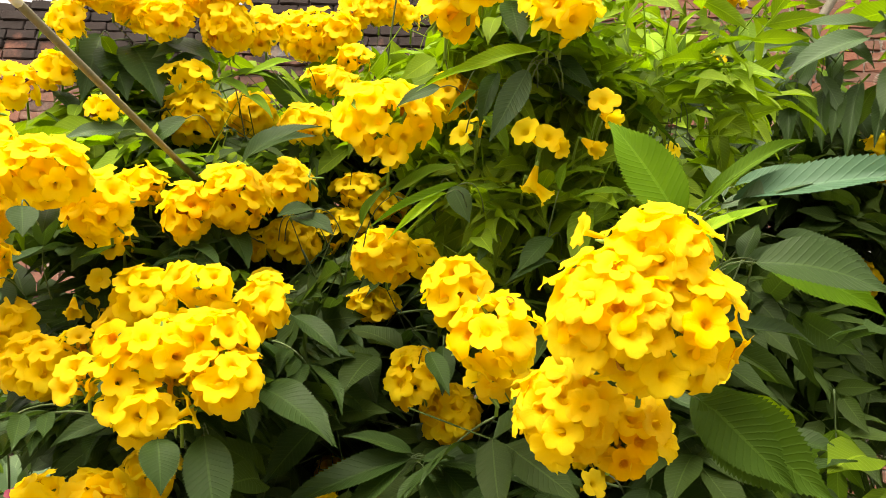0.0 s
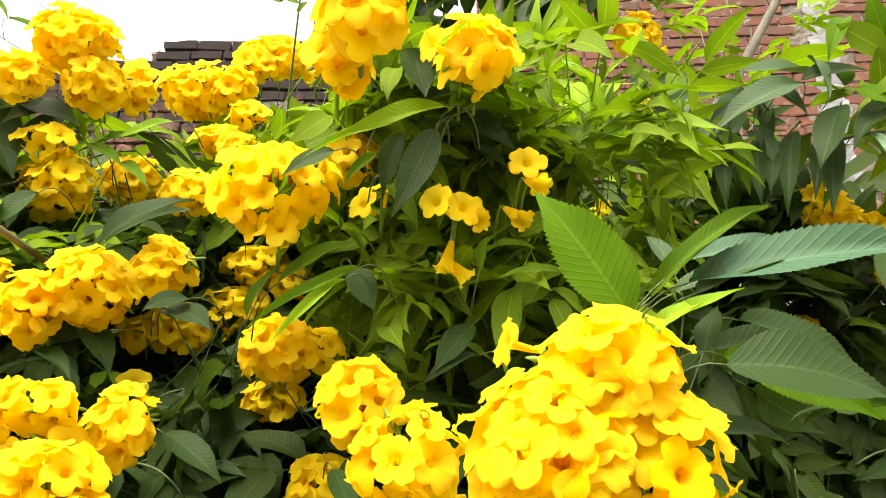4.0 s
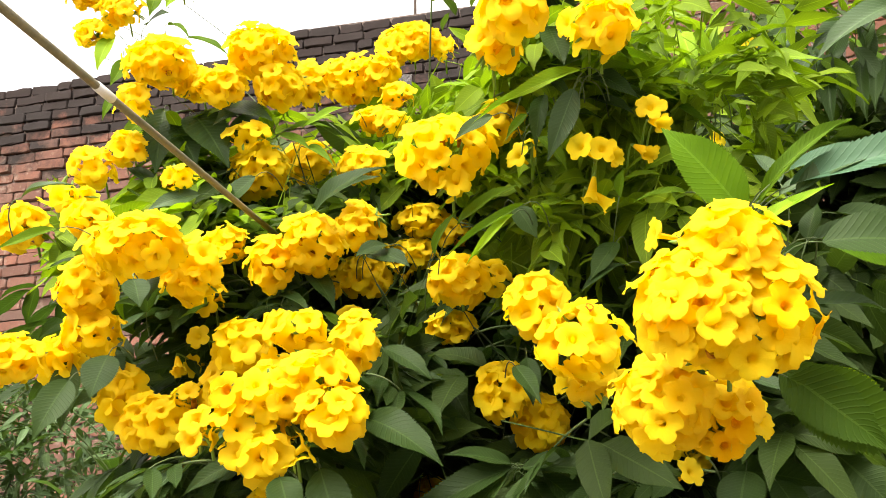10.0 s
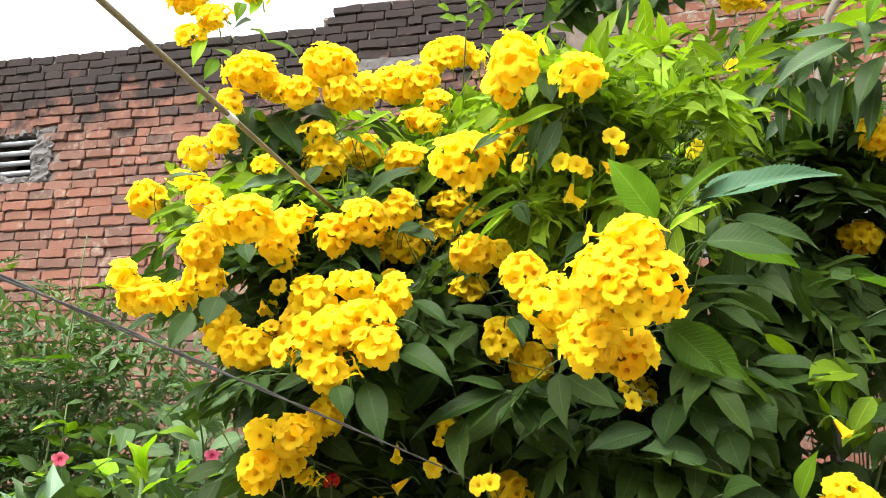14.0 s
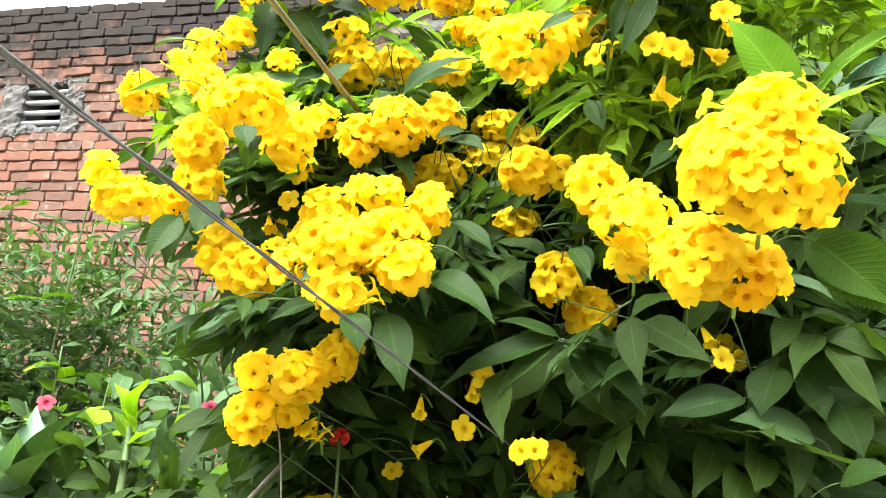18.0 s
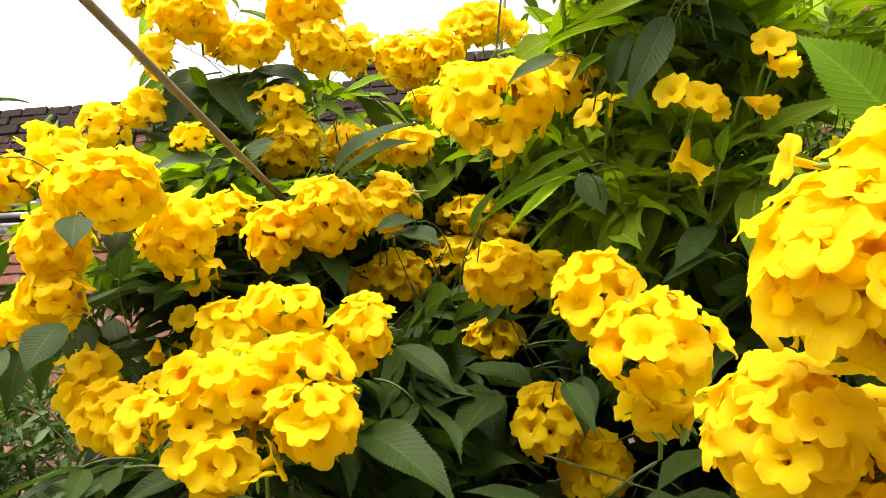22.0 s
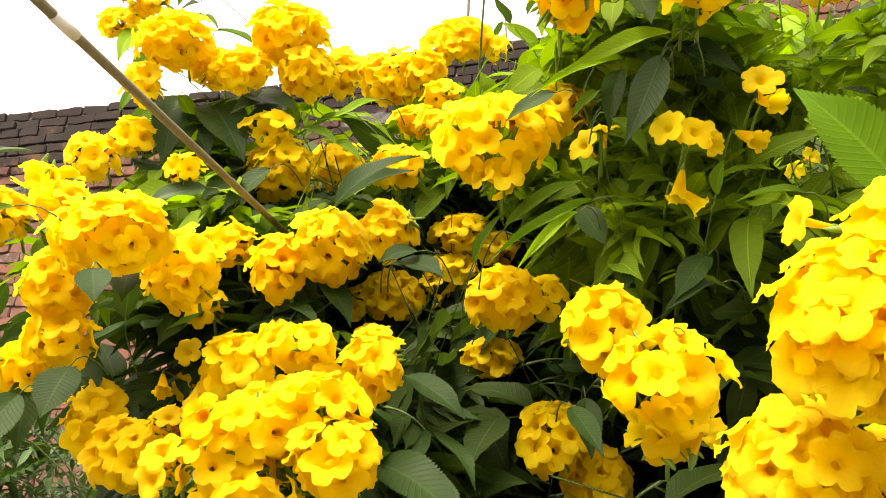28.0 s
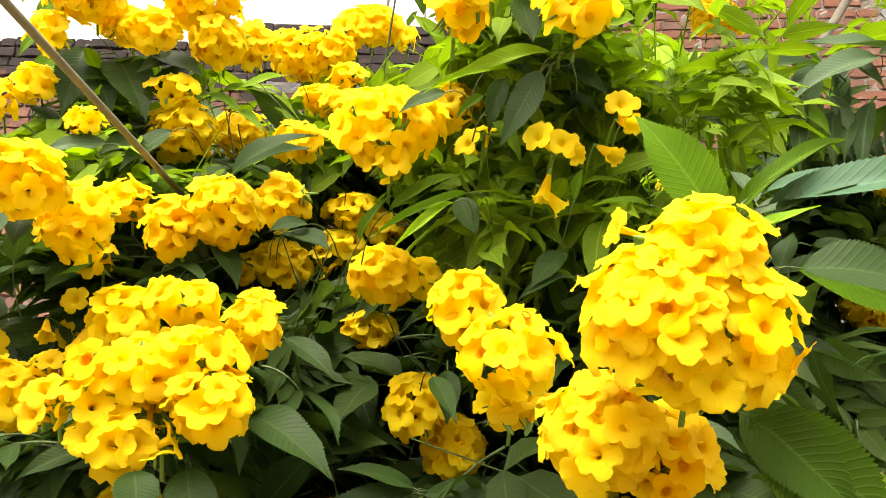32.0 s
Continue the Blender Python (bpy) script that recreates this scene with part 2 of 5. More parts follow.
# unseen soil, made paler to bounce light up under the flowers
SOIL = plain_material("bounce_soil", (0.10, 0.080, 0.058), (0.24, 0.20, 0.15), 2.5, 0.95, 0.02)
CABLE = plain_material("black_cable_sheath", (0.03, 0.03, 0.032), (0.12, 0.12, 0.125), 60.0, 0.5, 0.001)
ROD = plain_material("brown_grey_line_sheath", (0.085, 0.075, 0.045), (0.19, 0.165, 0.10), 25.0, 0.6, 0.001)
TAPE = plain_material("pale_tape", (0.45, 0.45, 0.44), (0.65, 0.65, 0.63), 60.0, 0.6, 0.0005)
# pale plaster of the added wall, kept bright to bounce light
PLASTER = plain_material("bounce_plaster", (0.50, 0.48, 0.44), (0.66, 0.64, 0.59), 2.0, 0.9, 0.003)
STEEL = plain_material("rusty_steel", (0.06, 0.045, 0.04), (0.15, 0.11, 0.09), 60.0, 0.7, 0.001)

# ---- building helpers ----
WM = {}


def place(name, data, m, parent=None, label=""):
    ob = new(name, data)
    if parent is not None:
        ob.parent = parent
        ob.matrix_basis = WM[parent.name].inverted() @ m
    else:
        ob.matrix_basis = m
    WM[ob.name] = m.copy()
    if label:
        ob["label"] = label
    return ob


def mesh_of(name, verts, faces, mats, uvs=None, slots=None, smooth=True):
    me = bpy.data.meshes.new(name)
    me.from_pydata([tuple(v) for v in verts], [], [tuple(q) for q in faces])
    for k in mats:
        me.materials.append(k)
    if slots is not None:
        me.polygons.foreach_set("material_index", slots)
    if uvs is not None:
        layer = me.uv_layers.new(name="UVMap")
        idx = np.empty(len(me.loops), dtype=np.int64)
        me.loops.foreach_get("vertex_index", idx)
        layer.data.foreach_set("uv", np.asarray(uvs, dtype=np.float32)[idx].ravel())
    if smooth:
        me.polygons.foreach_set("use_smooth", np.ones(len(me.polygons), dtype=bool))
    me.update()
    return me


def tube(points, radii, sides=6):
    """Rings of a bent, tapering tube: vertices and faces."""
    vs, fs = [], []
    pts = [Vector(p) for p in points]
    for i, p in enumerate(pts):
        d = (pts[min(i + 1, len(pts) - 1)] - pts[max(i - 1, 0)]).normalized()
        a = d.orthogonal().normalized() if i == 0 else (a - d * a.dot(d)).normalized()
        b = d.cross(a)
        for k in range(sides):
            w = 2 * math.pi * k / sides
            vs.append(p + radii[i] * (math.cos(w) * a + math.sin(w) * b))
    for i in range(len(pts) - 1):
        for k in range(sides):
            j = (k + 1) % sides
            fs.append((i * sides + k, i * sides + j, (i + 1) * sides + j, (i + 1) * sides + k))
    fs.append(tuple(range(sides))[::-1])
    fs.append(tuple((len(pts) - 1) * sides + k for k in range(sides)))
    return vs, fs


def join(pieces):
    vs, fs = [], []
    for v, q in pieces:
        o = len(vs)
        vs += list(v)
        fs += [tuple(i + o for i in k) for k in q]
    return vs, fs


def bezier(a, b, c, count):
    a, b, c = Vector(a), Vector(b), Vector(c)
    return [(1 - t) ** 2 * a + 2 * t * (1 - t) * b + t * t * c for t in (i / count for i in range(count + 1))]


def thing(name, at, label, category, kind="", group=""):
    ob = place(name, None, Matrix.Translation(at))
    ob.empty_display_size = 0.05
    return tagged(ob, label, category, group, kind)


def aim(at, facing, spin=0.0, size=1.0):
    """A pose whose z axis points along facing."""
    q = Vector(facing).to_track_quat("Z", "Y")
    return Matrix.Translation(at) @ q.to_matrix().to_4x4() @ Matrix.Rotation(spin, 4, "Z") @ Matrix.Scale(size, 4)


def lay(base, tip, up, width):
    """A pose for a unit leaflet from base to tip, its face towards up."""
    y = Vector(tip) - Vector(base)
    n = y.length
    y /= n
    z = (Vector(up) - y * Vector(up).dot(y)).normalized()
    x = y.cross(z)
    return Matrix(((x.x * width, y.x * n, z.x * n, base[0]), (x.y * width, y.y * n, z.y * n, base[1]), (x.z * width, y.z * n, z.z * n, base[2]), (0, 0, 0, 1)))


def outline(v, shape):
    if shape == "lance":
        return max(0.0, math.sin(math.pi * min(1.0, v ** 0.78)) ** 0.85 * (1 - 0.18 * v))
    if shape == "oval":
        return max(0.0, math.sin(math.pi * v ** 0.85)) ** 0.62
    return max(0.0, math.sin(math.pi * v ** 0.62)) ** 0.8


def leaflet_data(stations, across, shape="lance", teeth=True, fold=0.16, arch=0.18, twist=0.25, wave=0.02, seed=0):
    """A unit leaflet along y, width 1 along x (scaled on placing), with a folded midrib, an arch and a toothed margin."""
    rng = random.Random(seed)
    ph = rng.uniform(0, 6.28)
    vs, uv, fs = [], [], []
    for i in range(stations + 1):
        v = i / stations
        w = 0.5 * outline(v, shape) + (0.012 if i == 0 else 0.0)
        if v > 0.72:
            w *= 1 - 0.42 * ((v - 0.72) / 0.28) ** 0.8 * (1 - 0.4 * ((v - 0.72) / 0.28) ** 3)
        if teeth and 0 < i < stations:
            w *= 1.05 if i % 2 else 0.95
        for k in range(across + 1):
            s = 2 * k / across - 1
            x = s * w
            tw = twist * (v - 0.3) * s * w
            z = fold * abs(s) * w * 0.6 + 1.5 * arch * (v - v * v) + tw * 0.5 + wave * math.sin(9 * v + ph) * abs(s)
            y = v + ((0.007 if i % 2 else -0.007) * s * s if teeth and 0 < i < stations else 0.0)
            vs.append((x, y, z))
            uv.append((0.5 + 0.5 * s, v))
    c = across + 1
    for i in range(stations):
        for k in range(across):
            fs.append((i * c + k, i * c + k + 1, (i + 1) * c + k + 1, (i + 1) * c + k))
    return vs, fs, uv


LEAFLETS = {}
for kind in LEAF:
    LEAFLETS[kind] = []
    for i in range(5):
        v, q, u = leaflet_data(28, 4, fold=0.1 + 0.05 * i, arch=(0.05, 0.12, 0.2, 0.28, 0.16)[i], twist=(0.2, -0.3, 0.4, -0.15, 0.0)[i], seed=i)
        LEAFLETS[kind].append(mesh_of("leaflet", v, q, [LEAF[kind]], u))


def big_leaf_mesh(kind, seed):
    v, q, u = leaflet_data(64, 6, fold=0.22, arch=(0.10, 0.2, 0.28, 0.15)[seed], twist=(0.18, -0.3, 0.35, -0.1)[seed], wave=0.014, seed=seed)
    return mesh_of("leaf", v, q, [LEAF[kind]], u)


HERO = {k: [big_leaf_mesh(k, i) for i in range(4)] for k in LEAF}


def flower_mesh(seed, petal, length=0.040, bell=False):
    """A trumpet: narrow tube, wide funnel and five broad, overlapping, ruffled lobes; a small green calyx. It faces +z, its mouth at z = 0."""
    rng = random.Random(seed)
    prof = [(0.0016, -1.0), (0.0026, -0.74), (0.0034, -0.48), (0.0038, -0.25), (0.0046, -0.14), (0.0068, -0.080), (0.0104, -0.040), (0.0145, -0.010), (0.0186, 0.008), (0.0215, 0.010), (0.0234, 0.002)]
    if bell:
        prof = [(0.0016, -1.1), (0.0030, -0.92), (0.0046, -0.74), (0.0060, -0.56), (0.0070, -0.42), (0.0078, -0.30), (0.0086, -0.20), (0.0098, -0.11), (0.0116, -0.04), (0.0136, 0.0), (0.0150, 0.0)]
    last = len(prof) - 1
    per = 8
    seg = 5 * per
    ph = [rng.uniform(0, 6.28) for _ in range(5)]
    lobe = [rng.uniform(0.90, 1.12) for _ in range(5)]
    curl = [rng.uniform(-0.0060, 0.0014) for _ in range(5)]
    roll = [rng.uniform(-0.0028, 0.0028) for _ in range(5)]
    frill = [rng.uniform(0.5, 1.4) for _ in range(5)]
    oval, turn = rng.uniform(0.0, 0.16), rng.uniform(0, math.pi)
    sag, sagdir = rng.uniform(0.0, 0.0022), rng.uniform(0, 6.28)
    vs, uv, fs, sl = [], [], [], []
    for i, (r, z) in enumerate(prof):
        out = max(0.0, (i - 5) / (last - 5))
        for k in range(seg):
            w = 2 * math.pi * k / seg
            j, f = k // per, (k % per) / per
            side = abs(f - 0.5) * 2
            full = 1 - side ** 2.2
            edge = 1 - 0.27 * out ** 1.5 * side ** 3.2
            wav = math.sin(4 * math.pi * f + ph[j]) * 0.6 + math.sin(6 * math.pi * f + ph[(j + 2) % 5]) * 0.4
            rr = r * edge * (1 + out * (lobe[j] - 1) * full) * (1 + 0.04 * out ** 3 * wav) * (1 - oval * out * math.cos(w - turn) ** 2)
            zz = z * length + out ** 1.6 * curl[j] * (0.35 + 0.65 * full) + out ** 2 * roll[j] * (f - 0.5) * 2
            zz += out ** 3 * frill[j] * 0.0020 * wav * (0.4 + 0.6 * side) + 0.0016 * out * (1 - full) + sag * out * math.cos(w - sagdir)
            vs.append((rr * math.cos(w), rr * math.sin(w), zz))
            uv.append((k / seg, i / last))
    for i in range(last):
        for k in range(seg):
            j = (k + 1) % seg
            fs.append((i * seg + k, i * seg + j, (i + 1) * seg + j, (i + 1) * seg + k))
            sl.append(0)
    o = len(vs)
    for i, (r, z) in enumerate(((0.0008, -1.16), (0.0022, -1.08), (0.0030, -0.95), (0.0036, -0.80))):
        for k in range(10):
            w = 2 * math.pi * k / 10
            vs.append((r * math.cos(w), r * math.sin(w), length * (z + (0.04 if i == 3 and k % 2 else 0))))
            uv.append((k / 10, i / 4))
    for i in range(3):
        for k in range(10):
            j = (k + 1) % 10
            fs.append((o + i * 10 + k, o + i * 10 + j, o + (i + 1) * 10 + j, o + (i + 1) * 10 + k))
            sl.append(1)
    return mesh_of("flower", vs, fs, [petal, CALYX], uv, sl)


def withered_mesh(seed):
    """A spent trumpet: a shrunken, crumpled brown tube."""
    rng = random.Random(seed)
    vs, uv, fs = [], [], []
    prof = [(0.0016, -1.0), (0.003, -0.7), (0.0042, -0.4), (0.005, -0.15), (0.0062, 0.0), (0.0048, 0.12)]
    for i, (r, z) in enumerate(prof):
        for k in range(14):
            w = 2 * math.pi * k / 14
            c = r * (1 + 0.35 * i / 5 * rng.uniform(-1, 1))
            vs.append((c * math.cos(w), c * math.sin(w), 0.032 * z + 0.0012 * rng.uniform(-1, 1) * i / 5))
            uv.append((k / 14, i / 5))
    for i in range(5):
        for k in range(14):
            j = (k + 1) % 14
            fs.append((i * 14 + k, i * 14 + j, (i + 1) * 14 + j, (i + 1) * 14 + k))
    return mesh_of("withered_flower", vs, fs, [PETAL_DRY], uv)


FLOWERS = [flower_mesh(s, PETAL) for s in range(14)]
BELL = flower_mesh(33, PETAL, 0.040, True)
FLOWERS_OLD = [flower_mesh(20 + s, PETAL_OLD) for s in range(3)]
WITHERED = [withered_mesh(90 + s) for s in range(3)]

# ---- ground and walls ----
GROUND = []
for i in range(25):
    for k in range(25):
        x, y = (i - 12) ** 3 * 0.35 + (i - 12) * 0.5, (k - 12) ** 3 * 0.35 + (k - 12) * 0.5
        GROUND.append((x, y, 0.05 * noise.noise((x * 0.7, y * 0.7, 0)) - 0.05))
ground = place("ground", mesh_of("ground", GROUND, [(i * 25 + k, (i + 1) * 25 + k, (i + 1) * 25 + k + 1, i * 25 + k + 1) for i in range(24) for k in range(24)], [SOIL]), Matrix())
tagged(ground, "bare garden soil between shrubs and walls, made pale to bounce light up", "ground", kind="structure")


def box(x0, x1, y0, y1, z0, z1):
    v = [(x, y, z) for z in (z0, z1) for y in (y0, y1) for x in (x0, x1)]
    return v, [(0, 2, 3, 1), (4, 5, 7, 6), (0, 1, 5, 4), (2, 6, 7, 3), (0, 4, 6, 2), (1, 3, 7, 5)]


def brick_data(length, height, seed, depth=0.05):
    """A chipped brick face: front inset with uneven arrises, proud of the joint. It faces -y."""
    rng = random.Random(seed)
    a, h = length / 2, height / 2
    vs, fs = [], []
    cut = h * 0.35
    ring = [(-a + cut * 0.5, -h), (-a * 0.35, -h), (a * 0.35, -h), (a - cut * 0.5, -h), (a, -h + cut), (a, h - cut), (a - cut * 0.5, h), (a * 0.35, h), (-a * 0.35, h), (-a + cut * 0.5, h), (-a, h - cut), (-a, -h + cut)]
    for y, s in ((0.0, 1.0), (-depth + 0.008, 1.0), (-depth, 0.86)):
        for x, z in ring:
            j = 0.0065 if y else 0.0
            vs.append((x * (1 - (1 - s) * 0.3) + rng.uniform(-j, j), y + rng.uniform(-j, j) * (0.35 if s < 1 else 1.0), z * s + rng.uniform(-j, j)))
    n = len(ring)
    for i in range(2):
        for k in range(n):
            j = (k + 1) % n
            fs.append((i * n + k, i * n + j, (i + 1) * n + j, (i + 1) * n + k))
    o = 2 * n
    fs += [(o + 11, o, o + 9, o + 10), (o, o + 1, o + 8, o + 9), (o + 1, o + 2, o + 7, o + 8), (o + 2, o + 3, o + 6, o + 7), (o + 3, o + 4, o + 5, o + 6)]
    return vs, fs


def in_any(u, z, holes, pad=0.0):
    return any(a - pad < u < b + pad and c - pad < z < d + pad for a, b, c, d in holes)


def brick_wall(wall, frame_m, u0, u1, top, course, length, joint, holes, near, single, mass, seed, rough=1.0):
    """Courses of bricks on a wall's face; those inside the stretch near are parts, the rest one joined part."""
    rng = random.Random(seed)
    shared = {}
    rest = []
    z, row = -0.012, 0
    while z < 5.8:
        u = u0 - rng.uniform(0, 0.012)
        first = row % 2
        while u < u1:
            n = length * (0.5 if first else rng.choice((1.0, 1.0, 1.06, 0.98, 0.92, 1.12, 0.5, 0.74)))
            first = 0
            c, zc = u + n / 2, z + course / 2 + 0.006 * math.sin(1.3 * u + row)
            lim = top(c)
            if c < u1 and z + course < lim + 0.02 and not in_any(c, zc, holes, 0.0):
                key = (round(n / length, 2), rng.randrange(7))
                if key not in shared:
                    v, q = brick_data(n - joint, course - joint, int(key[0] * 100) * 10 + key[1] + seed)
                    shared[key] = (mesh_of("brick", v, q, [single], smooth=False), v, q)
                m = pose(c, rough * rng.uniform(-0.013, 0.012), zc + rough * rng.uniform(-0.004, 0.004), rough * rng.uniform(-2.2, 2.2), rough * rng.uniform(-1.7, 1.7), rough * rng.uniform(-1.6, 1.6))
                if near[0] < c < near[1] and near[2] < zc < near[3]:
                    place("brick", shared[key][0], frame_m @ m, wall)
                else:
                    rest.append(([m @ Vector(p) for p in shared[key][1]], shared[key][2]))
            u += n
        z += course
        row += 1
    v, q = join(rest)
    tagged(place("brickwork", mesh_of("brickwork", v, q, [mass], smooth=False), frame_m, wall), kind="stuff")


def slabs(pieces):
    return join([box(*p) for p in pieces])


OLD_M = Matrix.Translation((-3.591, 5.321, 0)) @ Matrix.Rotation(radians(-4.94), 4, "Z")
WIN = (-1.19, -0.79, 3.79, 4.16)


def old_top(u):
    return 4.95 if u < 1.79 else (5.07 if u < 1.98 else 5.165)


v, q = slabs([
    (-2.40, WIN[0], 0.0, 0.23, 0, 4.935), (WIN[1], 1.79, 0.0, 0.23, 0, 4.935), (WIN[0], WIN[1], 0.0, 0.23, 0, WIN[2]), (WIN[0], WIN[1], 0.0, 0.23, WIN[3], 4.935),
    (1.79, 1.98, 0.0, 0.23, 0, 5.055), (1.98, 6.2, 0.0, 0.23, 0, 5.15)])
wall_old = tagged(place("wall_north", mesh_of("wall_north", v, q, [MORTAR_DARK], smooth=False), OLD_M), "old red brick wall with a sooty black weathered top", "wall", kind="structure")
# closed box added behind the vent, shutting light out of the opening
v, q = slabs([(-2.2, 0.4, 1.4, 1.5, 2.8, 4.8), (-2.3, -2.2, 0.235, 1.5, 2.8, 4.8), (0.4, 0.5, 0.235, 1.5, 2.8, 4.8), (-2.2, 0.4, 0.235, 1.4, 2.7, 2.8), (-2.2, 0.4, 0.235, 1.4, 4.75, 4.85)])
tagged(place("inner_wall", mesh_of("inner_wall", v, q, [MORTAR_DARK], smooth=False), OLD_M), "closed box added behind the vent to keep its opening dark", "wall", kind="structure")

NEW_M = Matrix.Translation((3.533, 3.948, 0)) @ Matrix.Rotation(radians(-7.65), 4, "Z")
v, q = slabs([(-3.05, 3.2, 0.0, 0.24, 0, 5.9)])
wall_new = tagged(place("wall_east", mesh_of("wall_east", v, q, [MORTAR_PALE], smooth=False), NEW_M), "tall orange-red brick wall with smeared pale mortar", "wall", kind="structure")


def rough_slab(u0, u1, z0, z1, proud, cell, seed, wobble):
    """A hand-laid slab of cement with an uneven face and edge, against a wall's face."""
    nu, nz = max(3, int((u1 - u0) / cell)), max(3, int((z1 - z0) / cell))
    vs, fs = [], []
    for i in range(nu + 1):
        for k in range(nz + 1):
            u, z = u0 + (u1 - u0) * i / nu, z0 + (z1 - z0) * k / nz
            rim = i in (0, nu) or k in (0, nz)
            d = wobble * noise.noise((u * 14, z * 14, seed)) + 0.5 * wobble * noise.noise((u * 45, z * 45, seed + 7))
            vs.append((u + wobble * noise.noise((z * 22, u * 22, seed + 3)) * (1.6 if rim else 0.4), -proud + d + (0.35 * abs(wobble) if rim else 0), z + wobble * noise.noise((u * 22, seed, z * 22)) * (1.4 if rim else 0.4)))
    for i in range(nu):
        for k in range(nz):
            a = i * (nz + 1) + k
            fs.append((a, a + nz + 1, a + nz + 2, a + 1))
    ring = [i * (nz + 1) for i in range(nu + 1)] + [nu * (nz + 1) + k for k in range(1, nz + 1)] + [i * (nz + 1) + nz for i in range(nu - 1, -1, -1)] + [k for k in range(nz - 1, 0, -1)]
    o = len(vs)
    vs += [(vs[i][0], 0.03, vs[i][2]) for i in ring]
    for i in range(len(ring)):
        j = (i + 1) % len(ring)
        fs.append((ring[j], ring[i], o + i, o + j))
    return vs, fs


for i, (a, b, c, d) in enumerate(((-3.0, 1.5, 1.2, 2.72), (-3.0, -0.95, 3.0, 5.85), (-0.85, 1.5, 3.0, 5.85))):
    v, q = rough_slab(a, b, c, d, 0.039, 0.022, 40 + i, 0.016)
    place("mortar", mesh_of("mortar", v, q, [MORTAR_PALE], smooth=False), NEW_M, wall_new, "rough pale mortar squeezed from the joints")
for i, (a, b, c, d) in enumerate(((-2.38, -1.42, 1.6, 4.92), (-1.42, -0.62, 1.6, 3.72), (-1.42, -0.62, 4.2, 4.92), (-0.62, 1.79, 1.6, 4.92), (1.79, 3.6, 3.0, 5.04))):
    v, q = rough_slab(a, b, c, d, 0.024, 0.03, 50 + i, 0.016)
    place("mortar", mesh_of("mortar", v, q, [MORTAR_DARK], smooth=False), OLD_M, wall_old, "dark crumbling mortar in the joints")
band = [(-3.0, 3.1, 2.805, 3.012, 0.058), (-3.0, 3.1, 2.712, 2.80, 0.064)]
for i, (a, b, c, d, e) in enumerate(band):
    v, q = rough_slab(a, b, c, d, e, 0.03, 3 + i, 0.008)
    place("concrete_band", mesh_of("concrete_band", v, q, [CONCRETE], smooth=False), NEW_M, wall_new, "grey cast concrete band")
v, q = rough_slab(-0.99, -0.83, 3.3, 5.9, 0.055, 0.03, 9, 0.02)
place("mortar_strip", mesh_of("mortar_strip", v, q, [SMEAR], smooth=False), NEW_M, wall_new, "pale vertical strip of smeared mortar")
v, q = rough_slab(2.15, 2.95, 4.50, 4.60, 0.055, 0.03, 12, 0.012)
place("lintel", mesh_of("lintel", v, q, [CEMENT], smooth=False), OLD_M, wall_old, "grey cement lintel")
surround = [(-1.43, WIN[0] - 0.002, 3.70, 4.2), (WIN[1] + 0.002, -0.60, 3.70, 4.21), (WIN[0], WIN[1], 3.70, WIN[2] - 0.002), (WIN[0], WIN[1], WIN[3] + 0.002, 4.21)]
vent = tagged(place("window_1", None, OLD_M @ Matrix.Translation((-1.0, 0, 3.75))), "small vent opening with four grey pipe bars and a rough cement surround", "vent", kind="structure")
for i, s in enumerate(surround):
    v, q = rough_slab(*s, 0.058, 0.022, 20 + i, 0.03)
    place("cement_surround", mesh_of("cement_surround", v, q, [CEMENT], smooth=False), OLD_M, vent)
for i in range(4):
    z = WIN[2] + 0.035 + 0.095 * i
    v, q = tube([(WIN[0] - 0.03, -0.01, z), (WIN[1] + 0.03, -0.012, z + 0.004)], [0.024, 0.024], 12)
    place("bar", mesh_of("bar", v, q, [PIPE]), OLD_M, vent)
for i, (u, h, r) in enumerate(((2.95, 1.2, 0.012), (3.25, 0.28, 0.008), (3.62, 1.0, 0.010))):
    v, q = tube([(u, 0.1, 5.0), (u + 0.01, 0.1, 5.15 + h * 0.5), (u, 0.1, 5.15 + h)], [r] * 3, 6)
    tagged(place("steel_rod", mesh_of("steel_rod", v, q, [STEEL]), OLD_M), "thin dark steel rod standing on the wall top", "rod", group="rods on the wall")

# unseen wall added behind the path: blocks low sky, bounces light onto the bushes
v, q = slabs([(-7.0, 8.0, 0.0, 0.24, -0.1, 4.3)])
tagged(place("wall_south", mesh_of("wall_south", v, q, [PLASTER], smooth=False), Matrix.Translation((0, -5.4, 0))), "unseen pale wall added to block low sky and bounce light forward", "wall", kind="structure")

# ---- lines strung past the bush ----


def line_between(name, pts, radius, mat, label, category, sides=10):
    v, q = tube(pts, [radius] * len(pts), sides)
    return tagged(place(name, mesh_of(name, v, q, [mat]), Matrix()), label, category)


rod_a, rod_b = Vector((-0.52, -0.75, 1.868)), Vector((-0.378, 1.06, 1.903))
line_rod = line_between("washing_line", [rod_a.lerp(rod_b, i / 12) for i in range(13)], 0.0042, ROD, "brown-grey sheathed line running into the yellow bush", "line")
v, q = tube([rod_a.lerp(rod_b, 0.735), rod_a.lerp(rod_b, 0.75)], [0.0050, 0.0050], 12)
place("tape", mesh_of("tape", v, q, [TAPE]), Matrix(), line_rod, "pale band of tape")
cab_a, cab_b = Vector((-0.262, -0.80, 1.534)), Vector((-0.078, 1.28, 1.379))
twin = []
